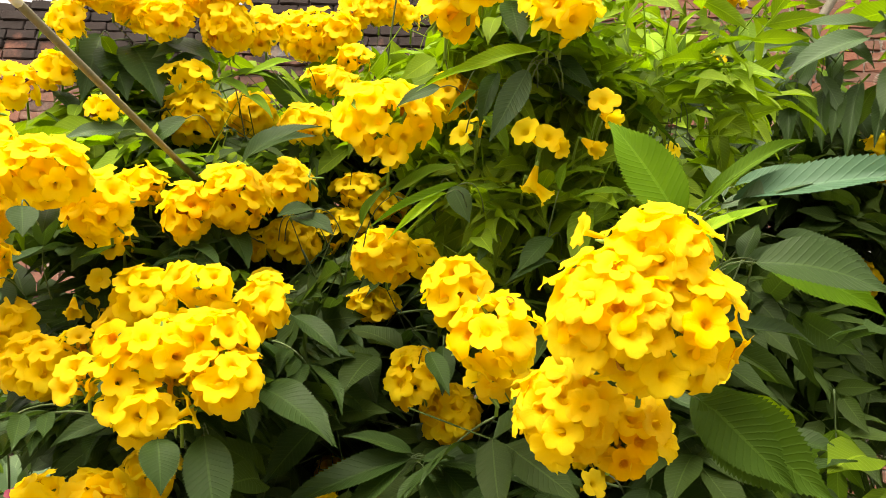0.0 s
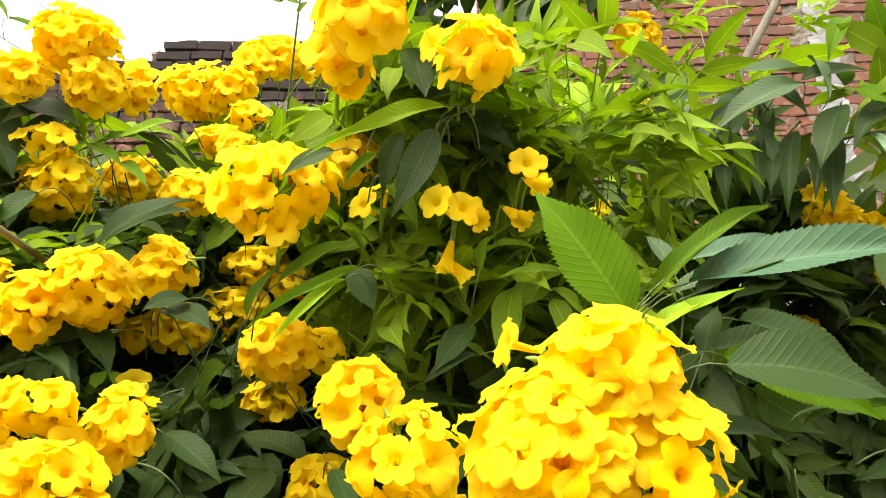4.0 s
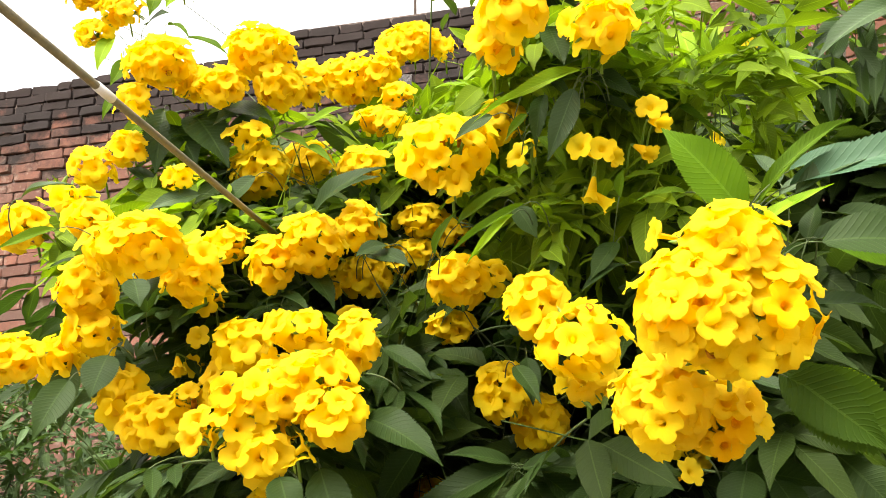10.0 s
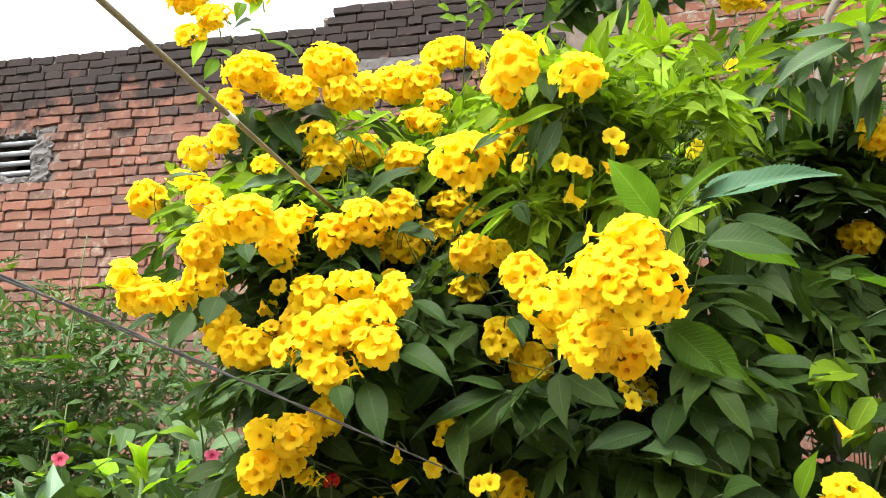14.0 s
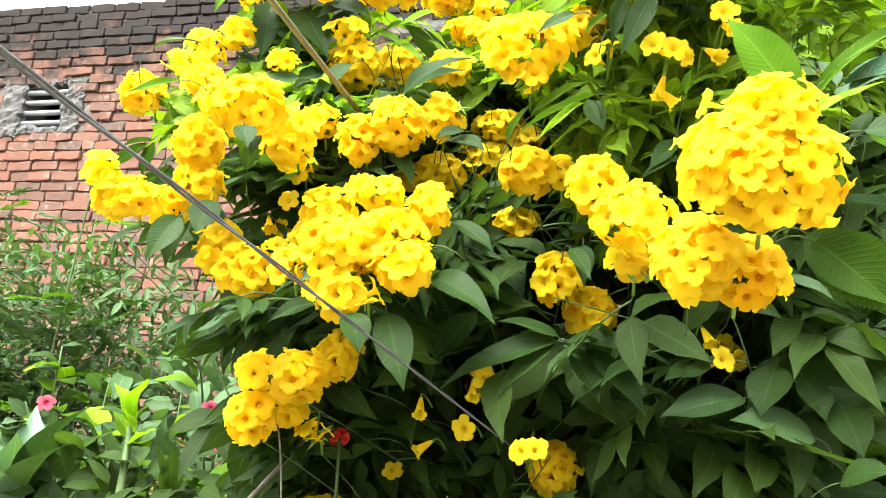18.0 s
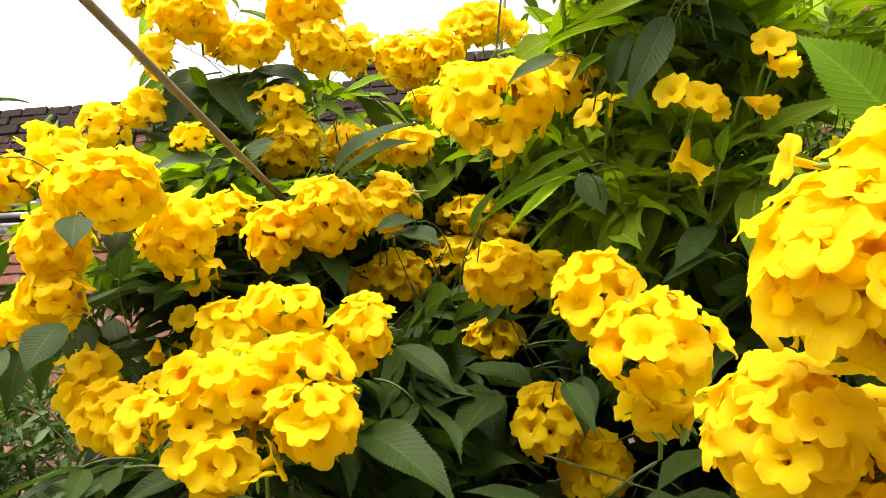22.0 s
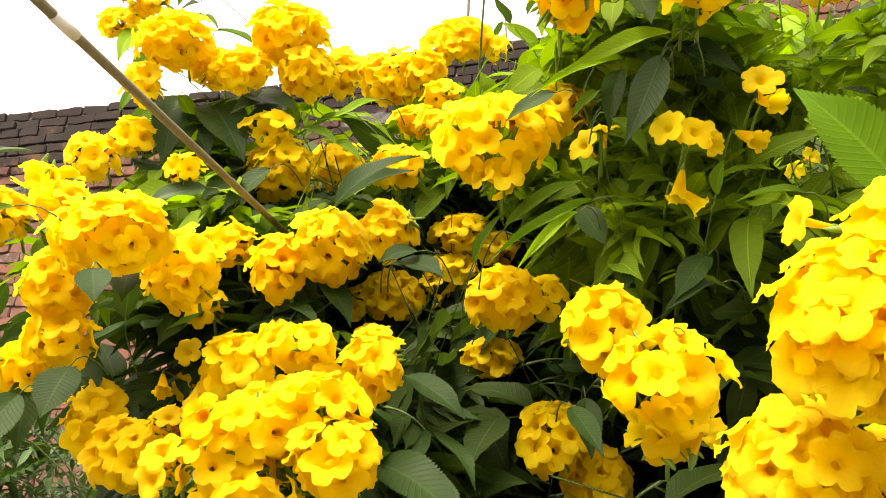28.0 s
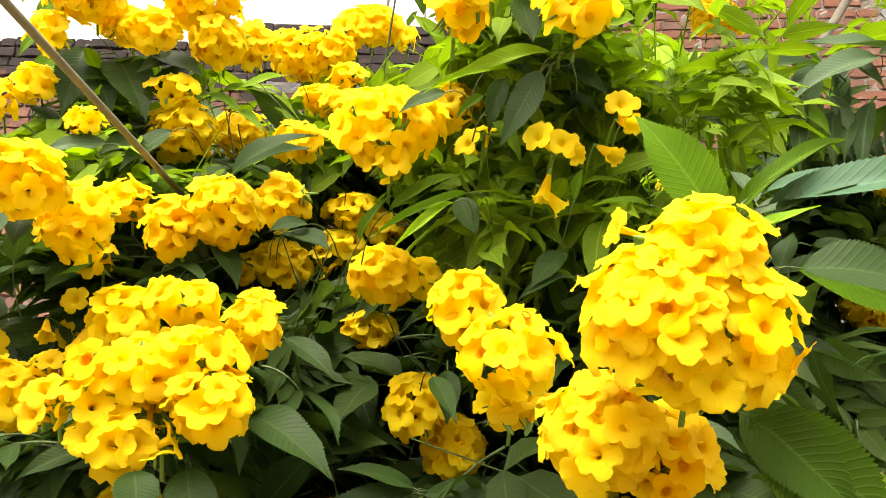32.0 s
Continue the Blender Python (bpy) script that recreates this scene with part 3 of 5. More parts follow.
for s in (0, math.pi):
    pts = []
    for i in range(91):
        w = i / 90 * 2 * math.pi * 11 + s
        pts.append(cab_a.lerp(cab_b, i / 90) + Vector((math.cos(w), 0, math.sin(w))) * 0.0008)
    twin.append(tube(pts, [0.0007] * 91, 6))
cable = tagged(place("twisted_cable", None, Matrix.Translation(cab_a)), "thin black twisted two-strand cable strung to the bush", "cable")
for v, q in twin:
    place("strand", mesh_of("strand", v, q, [CABLE]), Matrix(), cable)
line_between("wall_wire", [NEW_M @ Vector((u, -0.09, 2.50 + 0.10 * (u + 0.8))) for u in (-1.2, -0.6, 0.0, 0.6, 1.4)], 0.003, CABLE, "thin dark wire hung along the brick wall", "wire", 6)

# ---- flowering bushes ----
VIEW = Vector((0.0, -0.1, 1.55))
CLUSTERS = []
STEMS = []


def stem_to(bush, root, c, bend, name="stem"):
    c = Vector(c)
    back = Vector((c.x + 0.35 * (root[0] - c.x) + bend[0], max(1.32, c.y + 0.2) + bend[1], c.z - 0.07 + bend[2]))
    if c.y < 1.02 and c.z > 1.50:
        back = c + (c - VIEW).normalized() * 0.46 + Vector((0.5 * bend[0], 0, 0))
    low = bezier(root, (back.x + 0.3 * (root[0] - back.x), root[1] + 0.1, back.z - 0.1), back, 12)
    pts = low[:-1] + bezier(back, back.lerp(c, 0.5) + Vector((0, 0, 0.012)), c, 12)
    n = len(pts)
    v, q = tube(pts, [0.0032 - 0.0025 * (i / (n - 1)) ** 0.4 for i in range(n)], 6)
    place(name, mesh_of(name, v, q, [STEM]), Matrix(), bush)
    STEMS.append((bush, pts))


def roots(bush):
    return (-0.15, 1.55, 0.0) if bush is bush_main else (0.75, 1.75, 0.0)


HEADS = []
MOUTHS = []


def cluster(x, y, z, rx, rz):
    HEADS.append((Vector((x, y, z)), rx, min(rx, rz), rz))
    CLUSTERS.append((Vector((x, y, z)), max(rx, rz)))


def inside_other(p, own):
    for h in HEADS:
        if h is not own:
            d = p - h[0]
            if (d.x / h[1]) ** 2 + (d.y / h[2]) ** 2 + (d.z / h[3]) ** 2 < 0.5:
                return True
    return False


def flower_head(spec):
    """A rounded head: trumpets facing outwards, turned towards the camera's side and left off the back, lapping over
    one another.
    """
    c, rx, ry, rz = spec
    bush = bush_main if c.x < 0.45 else bush_side
    seed = int(abs(c.x) * 1000 + abs(c.z) * 7000)
    rng = random.Random(seed)
    trim = 0.003 if c.z > 2.1 else 0.0075
    a, b, d = max(rx - trim, 0.008), max(ry - trim, 0.008), max(rz - trim, 0.008)
    dx, dy, dz = (a * b) ** 1.6, (a * d) ** 1.6, (b * d) ** 1.6
    area = 4 * math.pi * ((dx + dy + dz) / 3) ** (1 / 1.6)
    total = max(12, int(area / 0.00004))
    big = 0.80 if c.y < 0.64 else 1.0
    gap = 0.0145 if c.y < 0.64 else 0.0205
    spots = []
    for i in range(total):
        h = 1 - 2 * ((i * 7) % total + 0.5) / total
        w = math.pi * (3 - 5 ** 0.5) * ((i * 7) % total) + seed
        n = Vector((math.sqrt(1 - h * h) * math.cos(w), h, math.sqrt(1 - h * h) * math.sin(w)))
        if n.y > 0.45:
            continue
        n = (n + Vector([rng.uniform(-0.12, 0.12) for _ in range(3)])).normalized()
        lump = (0.97 + 0.17 * noise.noise((n.x * 1.7 + seed, n.y * 1.7, n.z * 1.7))) * rng.uniform(0.86, 1.07)
        p = c + Vector((n.x * a, n.y * b, n.z * d)) * lump
        if inside_other(p, spec) or any((p - m).length_squared < gap * gap for m in MOUTHS[-400:]):
            continue
        f = (Vector((n.x / a, n.y / b, n.z / d)).normalized() + Vector((rng.uniform(-0.25, 0.25), -0.26 + rng.uniform(-0.2, 0.2), 0.34 + rng.uniform(-0.25, 0.25)))).normalized()
        spots.append((p, f))
        MOUTHS.append(p)
    # stalks, pedicels and a few buds are the head's own mesh
    hub = c + Vector((0, b * 0.75 + 0.012, -d * 0.1))
    pieces = [tube([hub + Vector((0, 0.02, -0.03)), hub, c], [0.0022, 0.0018, 0.0012], 5)]
    for p, f in spots:
        pieces.append(tube([hub.lerp(c, 0.5), p - f * 0.040], [0.0009, 0.0008], 4))
    for i in range(12):
        n = Vector((rng.uniform(-1, 1), rng.uniform(0.15, 0.8), rng.uniform(-1, 0.6))).normalized()
        e = c + Vector((n.x * a, n.y * b, n.z * d)) * rng.uniform(0.7, 1.0)
        pieces.append(tube([hub.lerp(c, 0.5), e - n * 0.010], [0.0008, 0.0007], 4))
        pieces.append(tube([e - n * 0.012, e, e + n * 0.006, e + n * 0.011], [0.0007, 0.0015, 0.0018, 0.0005], 6))
    v, q = join(pieces)
    head = place("flower_head", mesh_of("flower_head", [p - c for p in v], q, [CALYX], [(0.5, 0.5)] * len(v)), Matrix.Translation(c), bush)
    for p, f in spots:
        size = big * rng.uniform(0.80, 1.04) * (0.86 if max(rx, rz) < 0.032 else 1.0)
        place("flower", rng.choice(FLOWERS_OLD if rng.random() < 0.03 else FLOWERS), aim(p, f, rng.uniform(0, 6.28), size), head)
        if rng.random() < 0.10 and f.y < -0.65:
            q = p + Vector((rng.uniform(-1, 1), 0, rng.uniform(-1, 1))).normalized() * 0.012 - f * 0.010
            place("withered_flower", rng.choice(WITHERED), aim(q, f, rng.uniform(0, 6.28), rng.uniform(0.7, 1.0)), head, "dry brown spent flower")
    stem_to(bush, roots(bush), hub + Vector((0, 0.02, -0.03)), (rng.uniform(-0.1, 0.1), rng.uniform(-0.1, 0.15), rng.uniform(-0.12, 0.05)))


def lone_flower(at, facing):
    bush = bush_main if at[0] < 0.45 else bush_side
    m = aim(at, facing, at[0] * 40, 0.64 if at[1] < 0.6 else 0.80)
    place("flower", BELL if facing[2] < -0.45 else FLOWERS[int(abs(at[2]) * 1000) % 6], m, bush)
    CLUSTERS.append((Vector(at), 0.016))
    end = m @ Vector((0, 0, -0.046))
    v, q = tube(bezier(end, end + Vector((0, 0.03, 0.004)), end + Vector((0.003, 0.08, -0.012)), 4), [0.001, 0.0012, 0.0014, 0.0016, 0.0018], 5)
    place("pedicel", mesh_of("pedicel", v, q, [CALYX], [(0.5, 0.5)] * len(v)), Matrix(), bush)


def hero_leaf(base, tip, width, kind, lift=0.75):
    bush = bush_main if base[0] < 0.45 else bush_side
    rng = random.Random(int(base[0] * 997 + base[2] * 3331))
    up = (VIEW - Vector(base)).normalized() * 0.85 + Vector((rng.uniform(-0.3, 0.3), 0, lift))
    place("leaf", rng.choice(HERO[kind]), lay(base, tip, up, width * 1.05), bush)
    back = Vector(base)
    d = (Vector(base) - Vector(tip)).normalized()
    v, q = tube(bezier(back, back + d * 0.03, back + d * 0.04 + Vector((0, 0.05, -0.03)), 5), [0.0006, 0.0007, 0.0007, 0.0008, 0.0008, 0.0009], 5)
    place("petiole", mesh_of("petiole", v, q, [STEM]), Matrix(), bush)


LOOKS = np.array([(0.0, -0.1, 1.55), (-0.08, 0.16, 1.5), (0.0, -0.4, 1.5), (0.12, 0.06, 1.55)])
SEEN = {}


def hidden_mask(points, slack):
    """For each point: does it stand in front of a flower head, seen from the camera's eye points in LOOKS?"""
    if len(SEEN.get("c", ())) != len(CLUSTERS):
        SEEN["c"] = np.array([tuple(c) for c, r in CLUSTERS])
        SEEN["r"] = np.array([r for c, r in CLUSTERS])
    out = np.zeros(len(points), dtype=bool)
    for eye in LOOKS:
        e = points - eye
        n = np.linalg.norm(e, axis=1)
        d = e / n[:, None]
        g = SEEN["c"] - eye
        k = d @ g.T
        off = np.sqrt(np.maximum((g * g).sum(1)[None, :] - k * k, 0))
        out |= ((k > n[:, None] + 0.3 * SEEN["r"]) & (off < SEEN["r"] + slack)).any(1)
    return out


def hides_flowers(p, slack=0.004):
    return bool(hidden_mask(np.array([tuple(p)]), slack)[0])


def compound_leaf(bush, base, heading, kind, pairs, rach, size, rng, hang=0.35):
    """A pinnate leaf: a drooping stalk with paired leaflets and one at the end."""
    heading = Vector(heading).normalized()
    end = Vector(base) + heading * rach + Vector((0, 0, -hang * rach))
    pts = bezier(base, Vector(base) + heading * rach * 0.6, end, 6)
    side = heading.cross(Vector((0, 0, 1))).normalized()
    up = side.cross(heading).normalized()
    todo = []
    tipdir = (pts[-1] - pts[-2]).normalized()
    todo.append((pts[-1], pts[-1] + tipdir * size * 1.15))
    for k in range(pairs):
        at = pts[-1].lerp(pts[1], 0.1 + 0.75 * k / max(1, pairs - 0.2))
        for s in (-1, 1):
            d = (tipdir * 0.75 + side * s * 0.8 + Vector((0, 0, -0.25 + rng.uniform(-0.2, 0.2)))).normalized()
            todo.append((at, at + d * size * rng.uniform(0.75, 1.05)))
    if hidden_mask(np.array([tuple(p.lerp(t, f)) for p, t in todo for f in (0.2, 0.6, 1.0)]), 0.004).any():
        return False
    v, q = tube(pts, [0.0016, 0.0015, 0.0014, 0.0013, 0.0012, 0.001, 0.0008], 5)
    stalk = place("leaf", mesh_of("leaf_stalk", [p - Vector(base) for p in v], q, [STEM]), Matrix.Translation(base), bush)
    for p, t in todo:
        tilt = up + Vector((rng.uniform(-0.5, 0.5), rng.uniform(-0.7, 0.1), rng.uniform(-0.1, 0.3)))
        place("leaflet", rng.choice(LEAFLETS[kind]), lay(p, t, tilt, (t - p).length * rng.uniform(0.30, 0.40)), stalk)
    return True


def foliage(owner, name, lobes, kind, size, ratio, seed, shape="lance", stations=6, clear=True, droop=0.5, label="", pinnate=False):
    """Many small real leaves in one mesh: lobes are (centre, radii, count of leaflets); pinnate ones sit in pairs along thin stalks."""
    rng = np.random.default_rng(seed)
    base_sets = []
    for i in range(3):
        v, q, u = leaflet_data(stations, 2, shape, False, 0.2, (0.1, 0.22, 0.3)[i], (0.3, -0.3, 0.1)[i], 0.03, i)
        base_sets.append((np.array(v), np.array(q), np.array(u)))
    V, F, U = [], [], []
    off = 0
    for c, r, count in lobes:
        m = count * (5 if clear else 1)
        n = rng.normal(size=(m, 3))
        n /= np.linalg.norm(n, axis=1)[:, None]
        p = np.array(c) + n * np.array(r) * rng.uniform(0.25, 1.0, (m, 1)) ** 0.45
        d = n * 0.6 + rng.normal(size=(m, 3)) * 0.55 + np.array([0, -0.25, -droop])
        d /= np.linalg.norm(d, axis=1)[:, None]
        s = size * rng.uniform(0.55, 1.3, (m, 1))
        x = np.cross(d, np.array([0, -0.4, 0.8]) + rng.normal(size=(m, 3)) * 0.4)
        x /= np.linalg.norm(x, axis=1)[:, None] + 1e-9
        z = np.cross(x, d)
        if pinnate:
            m = m // 7
            pp, dd, ss, zz = [], [], [], []
            for i in range(m):
                start = p[i] - d[i] * s[i] * 0.7
                for j, (at, side, long) in enumerate(((1.25, 0, 1.1), (1.1, 1, 1.0), (1.1, -1, 1.0), (0.72, 1, 0.95), (0.72, -1, 0.95), (0.36, 1, 0.8), (0.36, -1, 0.8))):
                    pp.append(start + d[i] * s[i] * at - np.array([0, 0, 0.12]) * s[i] * at * at)
                    e = d[i] * (1.0 if side == 0 else 0.62) + x[i] * side * 0.85 + rng.normal(size=3) * 0.12 - np.array([0, 0, 0.22])
                    dd.append(e / np.linalg.norm(e))
                    ss.append(s[i] * long)
                    zz.append(z[i] + rng.normal(size=3) * 0.18)
            p, d, s, zz = np.array(pp), np.array(dd), np.array(ss), np.array(zz)
            x = np.cross(d, zz)
            x /= np.linalg.norm(x, axis=1)[:, None] + 1e-9
            z = np.cross(x, d)
        keep = np.arange(len(p))
        # leaves that would cover flower heads from the camera are dropped
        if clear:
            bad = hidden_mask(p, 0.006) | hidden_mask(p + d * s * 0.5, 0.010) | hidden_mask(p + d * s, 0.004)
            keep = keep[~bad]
        for i in keep[:count]:
            v, q, u = base_sets[i % 3]
            V.append(p[i] + (v[:, :1] * x[i] * ratio + v[:, 1:2] * d[i] + v[:, 2:] * z[i]) * s[i])
            F.append(q + off)
            U.append(u)
            off += len(v)
            if pinnate and i % 7 == 0:
                back = p[i] - (p[i] - (p[i + 5] + p[i + 6]) / 2) * 1.4
                t = x[i] * 0.0011
                h = z[i] * 0.0011
                V.append(np.array([p[i] + t, p[i] - t, p[i] - h, back + t, back - t, back - h]))
                F.append(np.array([(0, 1, 4, 3), (1, 2, 5, 4), (2, 0, 3, 5)]) + off)
                U.append(np.full((6, 2), 0.5))
                off += 6
    me = mesh_of(name, np.concatenate(V).tolist(), np.concatenate(F).tolist(), [MASS[kind]], np.concatenate(U))
    return tagged(place(name, me, Matrix(), owner, label), kind="stuff")


bush_main = thing("trumpet_bush", (-0.15, 1.55, 0.0), "tall trumpet bush crowded with bright yellow flower clusters", "bush")
bush_side = thing("trumpet_bush", (0.75, 1.75, 0.0), "taller trumpet bush with dark drooping leaves and few yellow clusters", "bush")

# flower clusters, placed one by one: centre, half width, half height
cluster(0.115, 0.543, 1.636, 0.054, 0.051)
cluster(0.161, 0.549, 1.639, 0.049, 0.052)
cluster(0.140, 0.546, 1.609, 0.056, 0.033)
cluster(0.140, 0.530, 1.678, 0.044, 0.038)
cluster(0.092, 0.621, 1.573, 0.046, 0.045)
cluster(0.136, 0.630, 1.563, 0.043, 0.040)
cluster(-0.002, 0.796, 1.710, 0.038, 0.040)
cluster(0.041, 0.763, 1.659, 0.052, 0.045)
cluster(0.051, 0.826, 1.621, 0.040, 0.024)
cluster(-0.047, 1.053, 1.656, 0.043, 0.047)
cluster(0.002, 1.105, 1.614, 0.044, 0.044)
cluster(-0.098, 0.986, 1.800, 0.049, 0.040)
cluster(-0.049, 0.987, 1.800, 0.027, 0.029)
cluster(-0.394, 0.963, 1.715, 0.045, 0.042)
cluster(-0.288, 0.854, 1.710, 0.049, 0.027)
cluster(-0.286, 0.865, 1.674, 0.046, 0.027)
cluster(-0.221, 0.881, 1.698, 0.034, 0.041)
cluster(-0.319, 0.810, 1.627, 0.057, 0.031)
cluster(-0.378, 0.799, 1.590, 0.025, 0.031)
cluster(-0.234, 0.814, 1.601, 0.042, 0.042)
cluster(-0.321, 0.821, 1.562, 0.047, 0.033)
cluster(-0.346, 0.805, 1.593, 0.029, 0.031)
cluster(-0.282, 0.822, 1.562, 0.027, 0.023)
cluster(-0.294, 0.842, 1.600, 0.032, 0.030)
cluster(-0.423, 0.971, 1.662, 0.036, 0.036)
cluster(-0.250, 0.814, 1.648, 0.039, 0.029)
cluster(-0.306, 0.844, 1.646, 0.044, 0.028)
cluster(-0.351, 0.944, 1.829, 0.038, 0.045)
cluster(-0.297, 0.951, 1.853, 0.054, 0.047)
cluster(-0.249, 1.020, 1.899, 0.040, 0.043)
cluster(-0.217, 1.006, 1.907, 0.019, 0.011)
cluster(-0.582, 1.008, 1.665, 0.040, 0.049)
cluster(-0.511, 0.975, 1.621, 0.054, 0.045)
cluster(-0.469, 0.964, 1.648, 0.027, 0.031)
cluster(-0.701, 0.852, 1.725, 0.028, 0.034)
cluster(-0.668, 0.871, 1.696, 0.054, 0.037)
cluster(-0.652, 0.956, 1.709, 0.034, 0.037)
cluster(-0.555, 0.831, 1.859, 0.036, 0.030)
cluster(-0.477, 0.803, 1.812, 0.070, 0.043)
cluster(-0.581, 0.888, 1.791, 0.046, 0.046)
cluster(-0.575, 0.901, 1.732, 0.044, 0.035)
cluster(-0.455, 0.917, 1.815, 0.047, 0.049)
cluster(-0.435, 0.983, 1.873, 0.035, 0.032)
cluster(-0.461, 1.000, 1.795, 0.028, 0.028)
cluster(-0.765, 1.004, 1.929, 0.042, 0.040)
cluster(-0.622, 0.883, 1.916, 0.041, 0.023)
cluster(-0.718, 1.099, 2.066, 0.045, 0.045)
cluster(-0.660, 1.093, 2.094, 0.037, 0.032)
cluster(-0.534, 1.029, 2.005, 0.031, 0.025)
cluster(-0.453, 1.108, 2.108, 0.040, 0.024)
cluster(-0.445, 1.152, 2.065, 0.056, 0.051)
cluster(-0.413, 1.329, 2.162, 0.054, 0.042)
cluster(-0.271, 1.176, 2.074, 0.051, 0.035)
cluster(-0.104, 0.860, 1.936, 0.070, 0.055)
cluster(-0.096, 0.859, 1.889, 0.029, 0.025)
cluster(-0.030, 0.936, 2.013, 0.040, 0.034)
cluster(-0.590, 1.045, 2.227, 0.061, 0.042)
cluster(-0.555, 1.111, 2.222, 0.041, 0.033)
cluster(-0.632, 1.051, 2.159, 0.029, 0.031)
cluster(-0.494, 1.070, 2.187, 0.045, 0.034)
cluster(-0.428, 1.077, 2.254, 0.064, 0.045)
cluster(-0.403, 1.097, 2.202, 0.045, 0.045)
cluster(-0.360, 1.150, 2.226, 0.027, 0.044)
cluster(-0.324, 1.325, 2.335, 0.067, 0.048)
cluster(-0.205, 1.371, 2.444, 0.065, 0.041)
cluster(-0.137, 1.381, 2.426, 0.028, 0.028)
cluster(-0.268, 1.282, 2.218, 0.038, 0.026)
cluster(-0.223, 1.275, 2.262, 0.035, 0.023)
cluster(-0.010, 0.650, 2.002, 0.040, 0.046)
cluster(-0.033, 0.708, 1.990, 0.032, 0.036)
cluster(0.093, 0.717, 2.008, 0.038, 0.039)
cluster(-0.933, 1.360, 2.648, 0.058, 0.052)
cluster(-0.913, 1.360, 2.527, 0.044, 0.030)
cluster(-0.852, 1.360, 2.580, 0.057, 0.037)
cluster(-0.732, 1.360, 2.650, 0.047, 0.030)
cluster(-0.452, 0.929, 1.471, 0.032, 0.032)
cluster(-0.397, 0.946, 1.464, 0.043, 0.043)
cluster(-0.361, 0.999, 1.507, 0.036, 0.042)
cluster(-0.461, 0.947, 1.408, 0.035, 0.043)
cluster(-0.434, 1.007, 1.424, 0.036, 0.031)
cluster(-0.384, 1.019, 1.393, 0.024, 0.022)
cluster(-0.178, 1.234, 1.984, 0.049, 0.035)
cluster(-0.126, 1.245, 1.966, 0.038, 0.030)
cluster(-0.198, 1.244, 1.929, 0.051, 0.030)
cluster(-0.285, 1.246, 1.893, 0.054, 0.041)
cluster(-0.331, 1.237, 1.879, 0.035, 0.030)
cluster(-0.223, 1.247, 1.899, 0.032, 0.027)
cluster(-0.127, 1.168, 1.775, 0.040, 0.032)
cluster(-0.040, 1.174, 1.373, 0.042, 0.047)
cluster(-0.083, 1.144, 1.397, 0.021, 0.014)
cluster(-0.431, 1.220, 1.276, 0.052, 0.032)
cluster(-0.314, 1.237, 1.270, 0.042, 0.025)
cluster(-0.174, 1.233, 1.271, 0.036, 0.024)
cluster(-0.680, 1.250, 1.226, 0.044, 0.023)
cluster(-0.197, 1.423, 1.526, 0.037, 0.040)
cluster(0.501, 0.981, 1.378, 0.048, 0.048)
cluster(0.232, 1.211, 1.578, 0.015, 0.027)
cluster(0.902, 1.107, 2.204, 0.075, 0.062)
cluster(0.975, 1.089, 2.160, 0.028, 0.036)
cluster(0.975, 1.190, 2.115, 0.058, 0.054)
cluster(0.889, 1.202, 2.122, 0.047, 0.051)
cluster(0.885, 1.301, 2.057, 0.054, 0.058)
cluster(1.014, 1.203, 2.035, 0.033, 0.038)
cluster(0.939, 1.269, 2.078, 0.046, 0.035)
cluster(0.738, 1.286, 2.146, 0.037, 0.044)
cluster(0.806, 1.289, 2.102, 0.049, 0.035)
cluster(0.764, 1.474, 1.964, 0.045, 0.040)
cluster(1.011, 1.475, 1.966, 0.026, 0.023)
cluster(0.591, 1.674, 2.769, 0.064, 0.054)
cluster(1.120, 2.013, 3.296, 0.083, 0.066)

cluster(-0.263, 1.300, 2.334, 0.038, 0.034)
cluster(-0.235, 1.360, 2.420, 0.048, 0.036)
cluster(-0.229, 1.250, 2.189, 0.031, 0.025)
cluster(0.009, 0.860, 1.932, 0.021, 0.015)
cluster(0.777, 1.320, 2.139, 0.045, 0.040)
cluster(0.727, 1.400, 1.946, 0.049, 0.040)
cluster(-0.076, 1.200, 1.385, 0.029, 0.018)

for spec in HEADS:
    flower_head(spec)

# single open trumpets
lone_flower((0.087, 0.555, 1.698), (-0.97, -0.14, 0.18))
lone_flower((0.203, 0.603, 1.602), (0.61, 0.17, -0.77))
lone_flower((0.139, 0.748, 1.916), (-0.17, -0.97, 0.16))
lone_flower((0.153, 0.757, 1.897), (0.34, -0.76, -0.56))
lone_flower((0.058, 0.764, 1.881), (-0.60, -0.78, 0.16))
lone_flower((0.084, 0.769, 1.879), (0.16, -0.98, 0.07))
lone_flower((0.101, 0.775, 1.869), (0.55, -0.64, -0.54))
lone_flower((0.071, 0.817, 1.834), (-0.22, 0.14, -0.97))
lone_flower((0.093, 0.822, 1.828), (0.75, 0.20, -0.63))
lone_flower((0.035, 0.634, 2.013), (0.91, -0.36, 0.20))
lone_flower((0.048, 0.691, 1.995), (-0.82, -0.58, 0.06))
lone_flower((0.768, 1.029, 1.796), (-0.60, -0.80, -0.01))
lone_flower((0.792, 1.029, 1.784), (0.22, -0.81, -0.55))
lone_flower((-0.305, 1.203, 1.346), (0.37, -0.86, -0.34))
lone_flower((0.385, 1.443, 2.176), (-0.41, -0.87, -0.26))
lone_flower((0.471, 1.346, 2.357), (-0.08, -1.00, -0.04))
lone_flower((0.646, 1.655, 2.709), (0.05, -0.81, -0.59))
lone_flower((-0.216, 1.426, 1.432), (0.26, -0.64, -0.72))
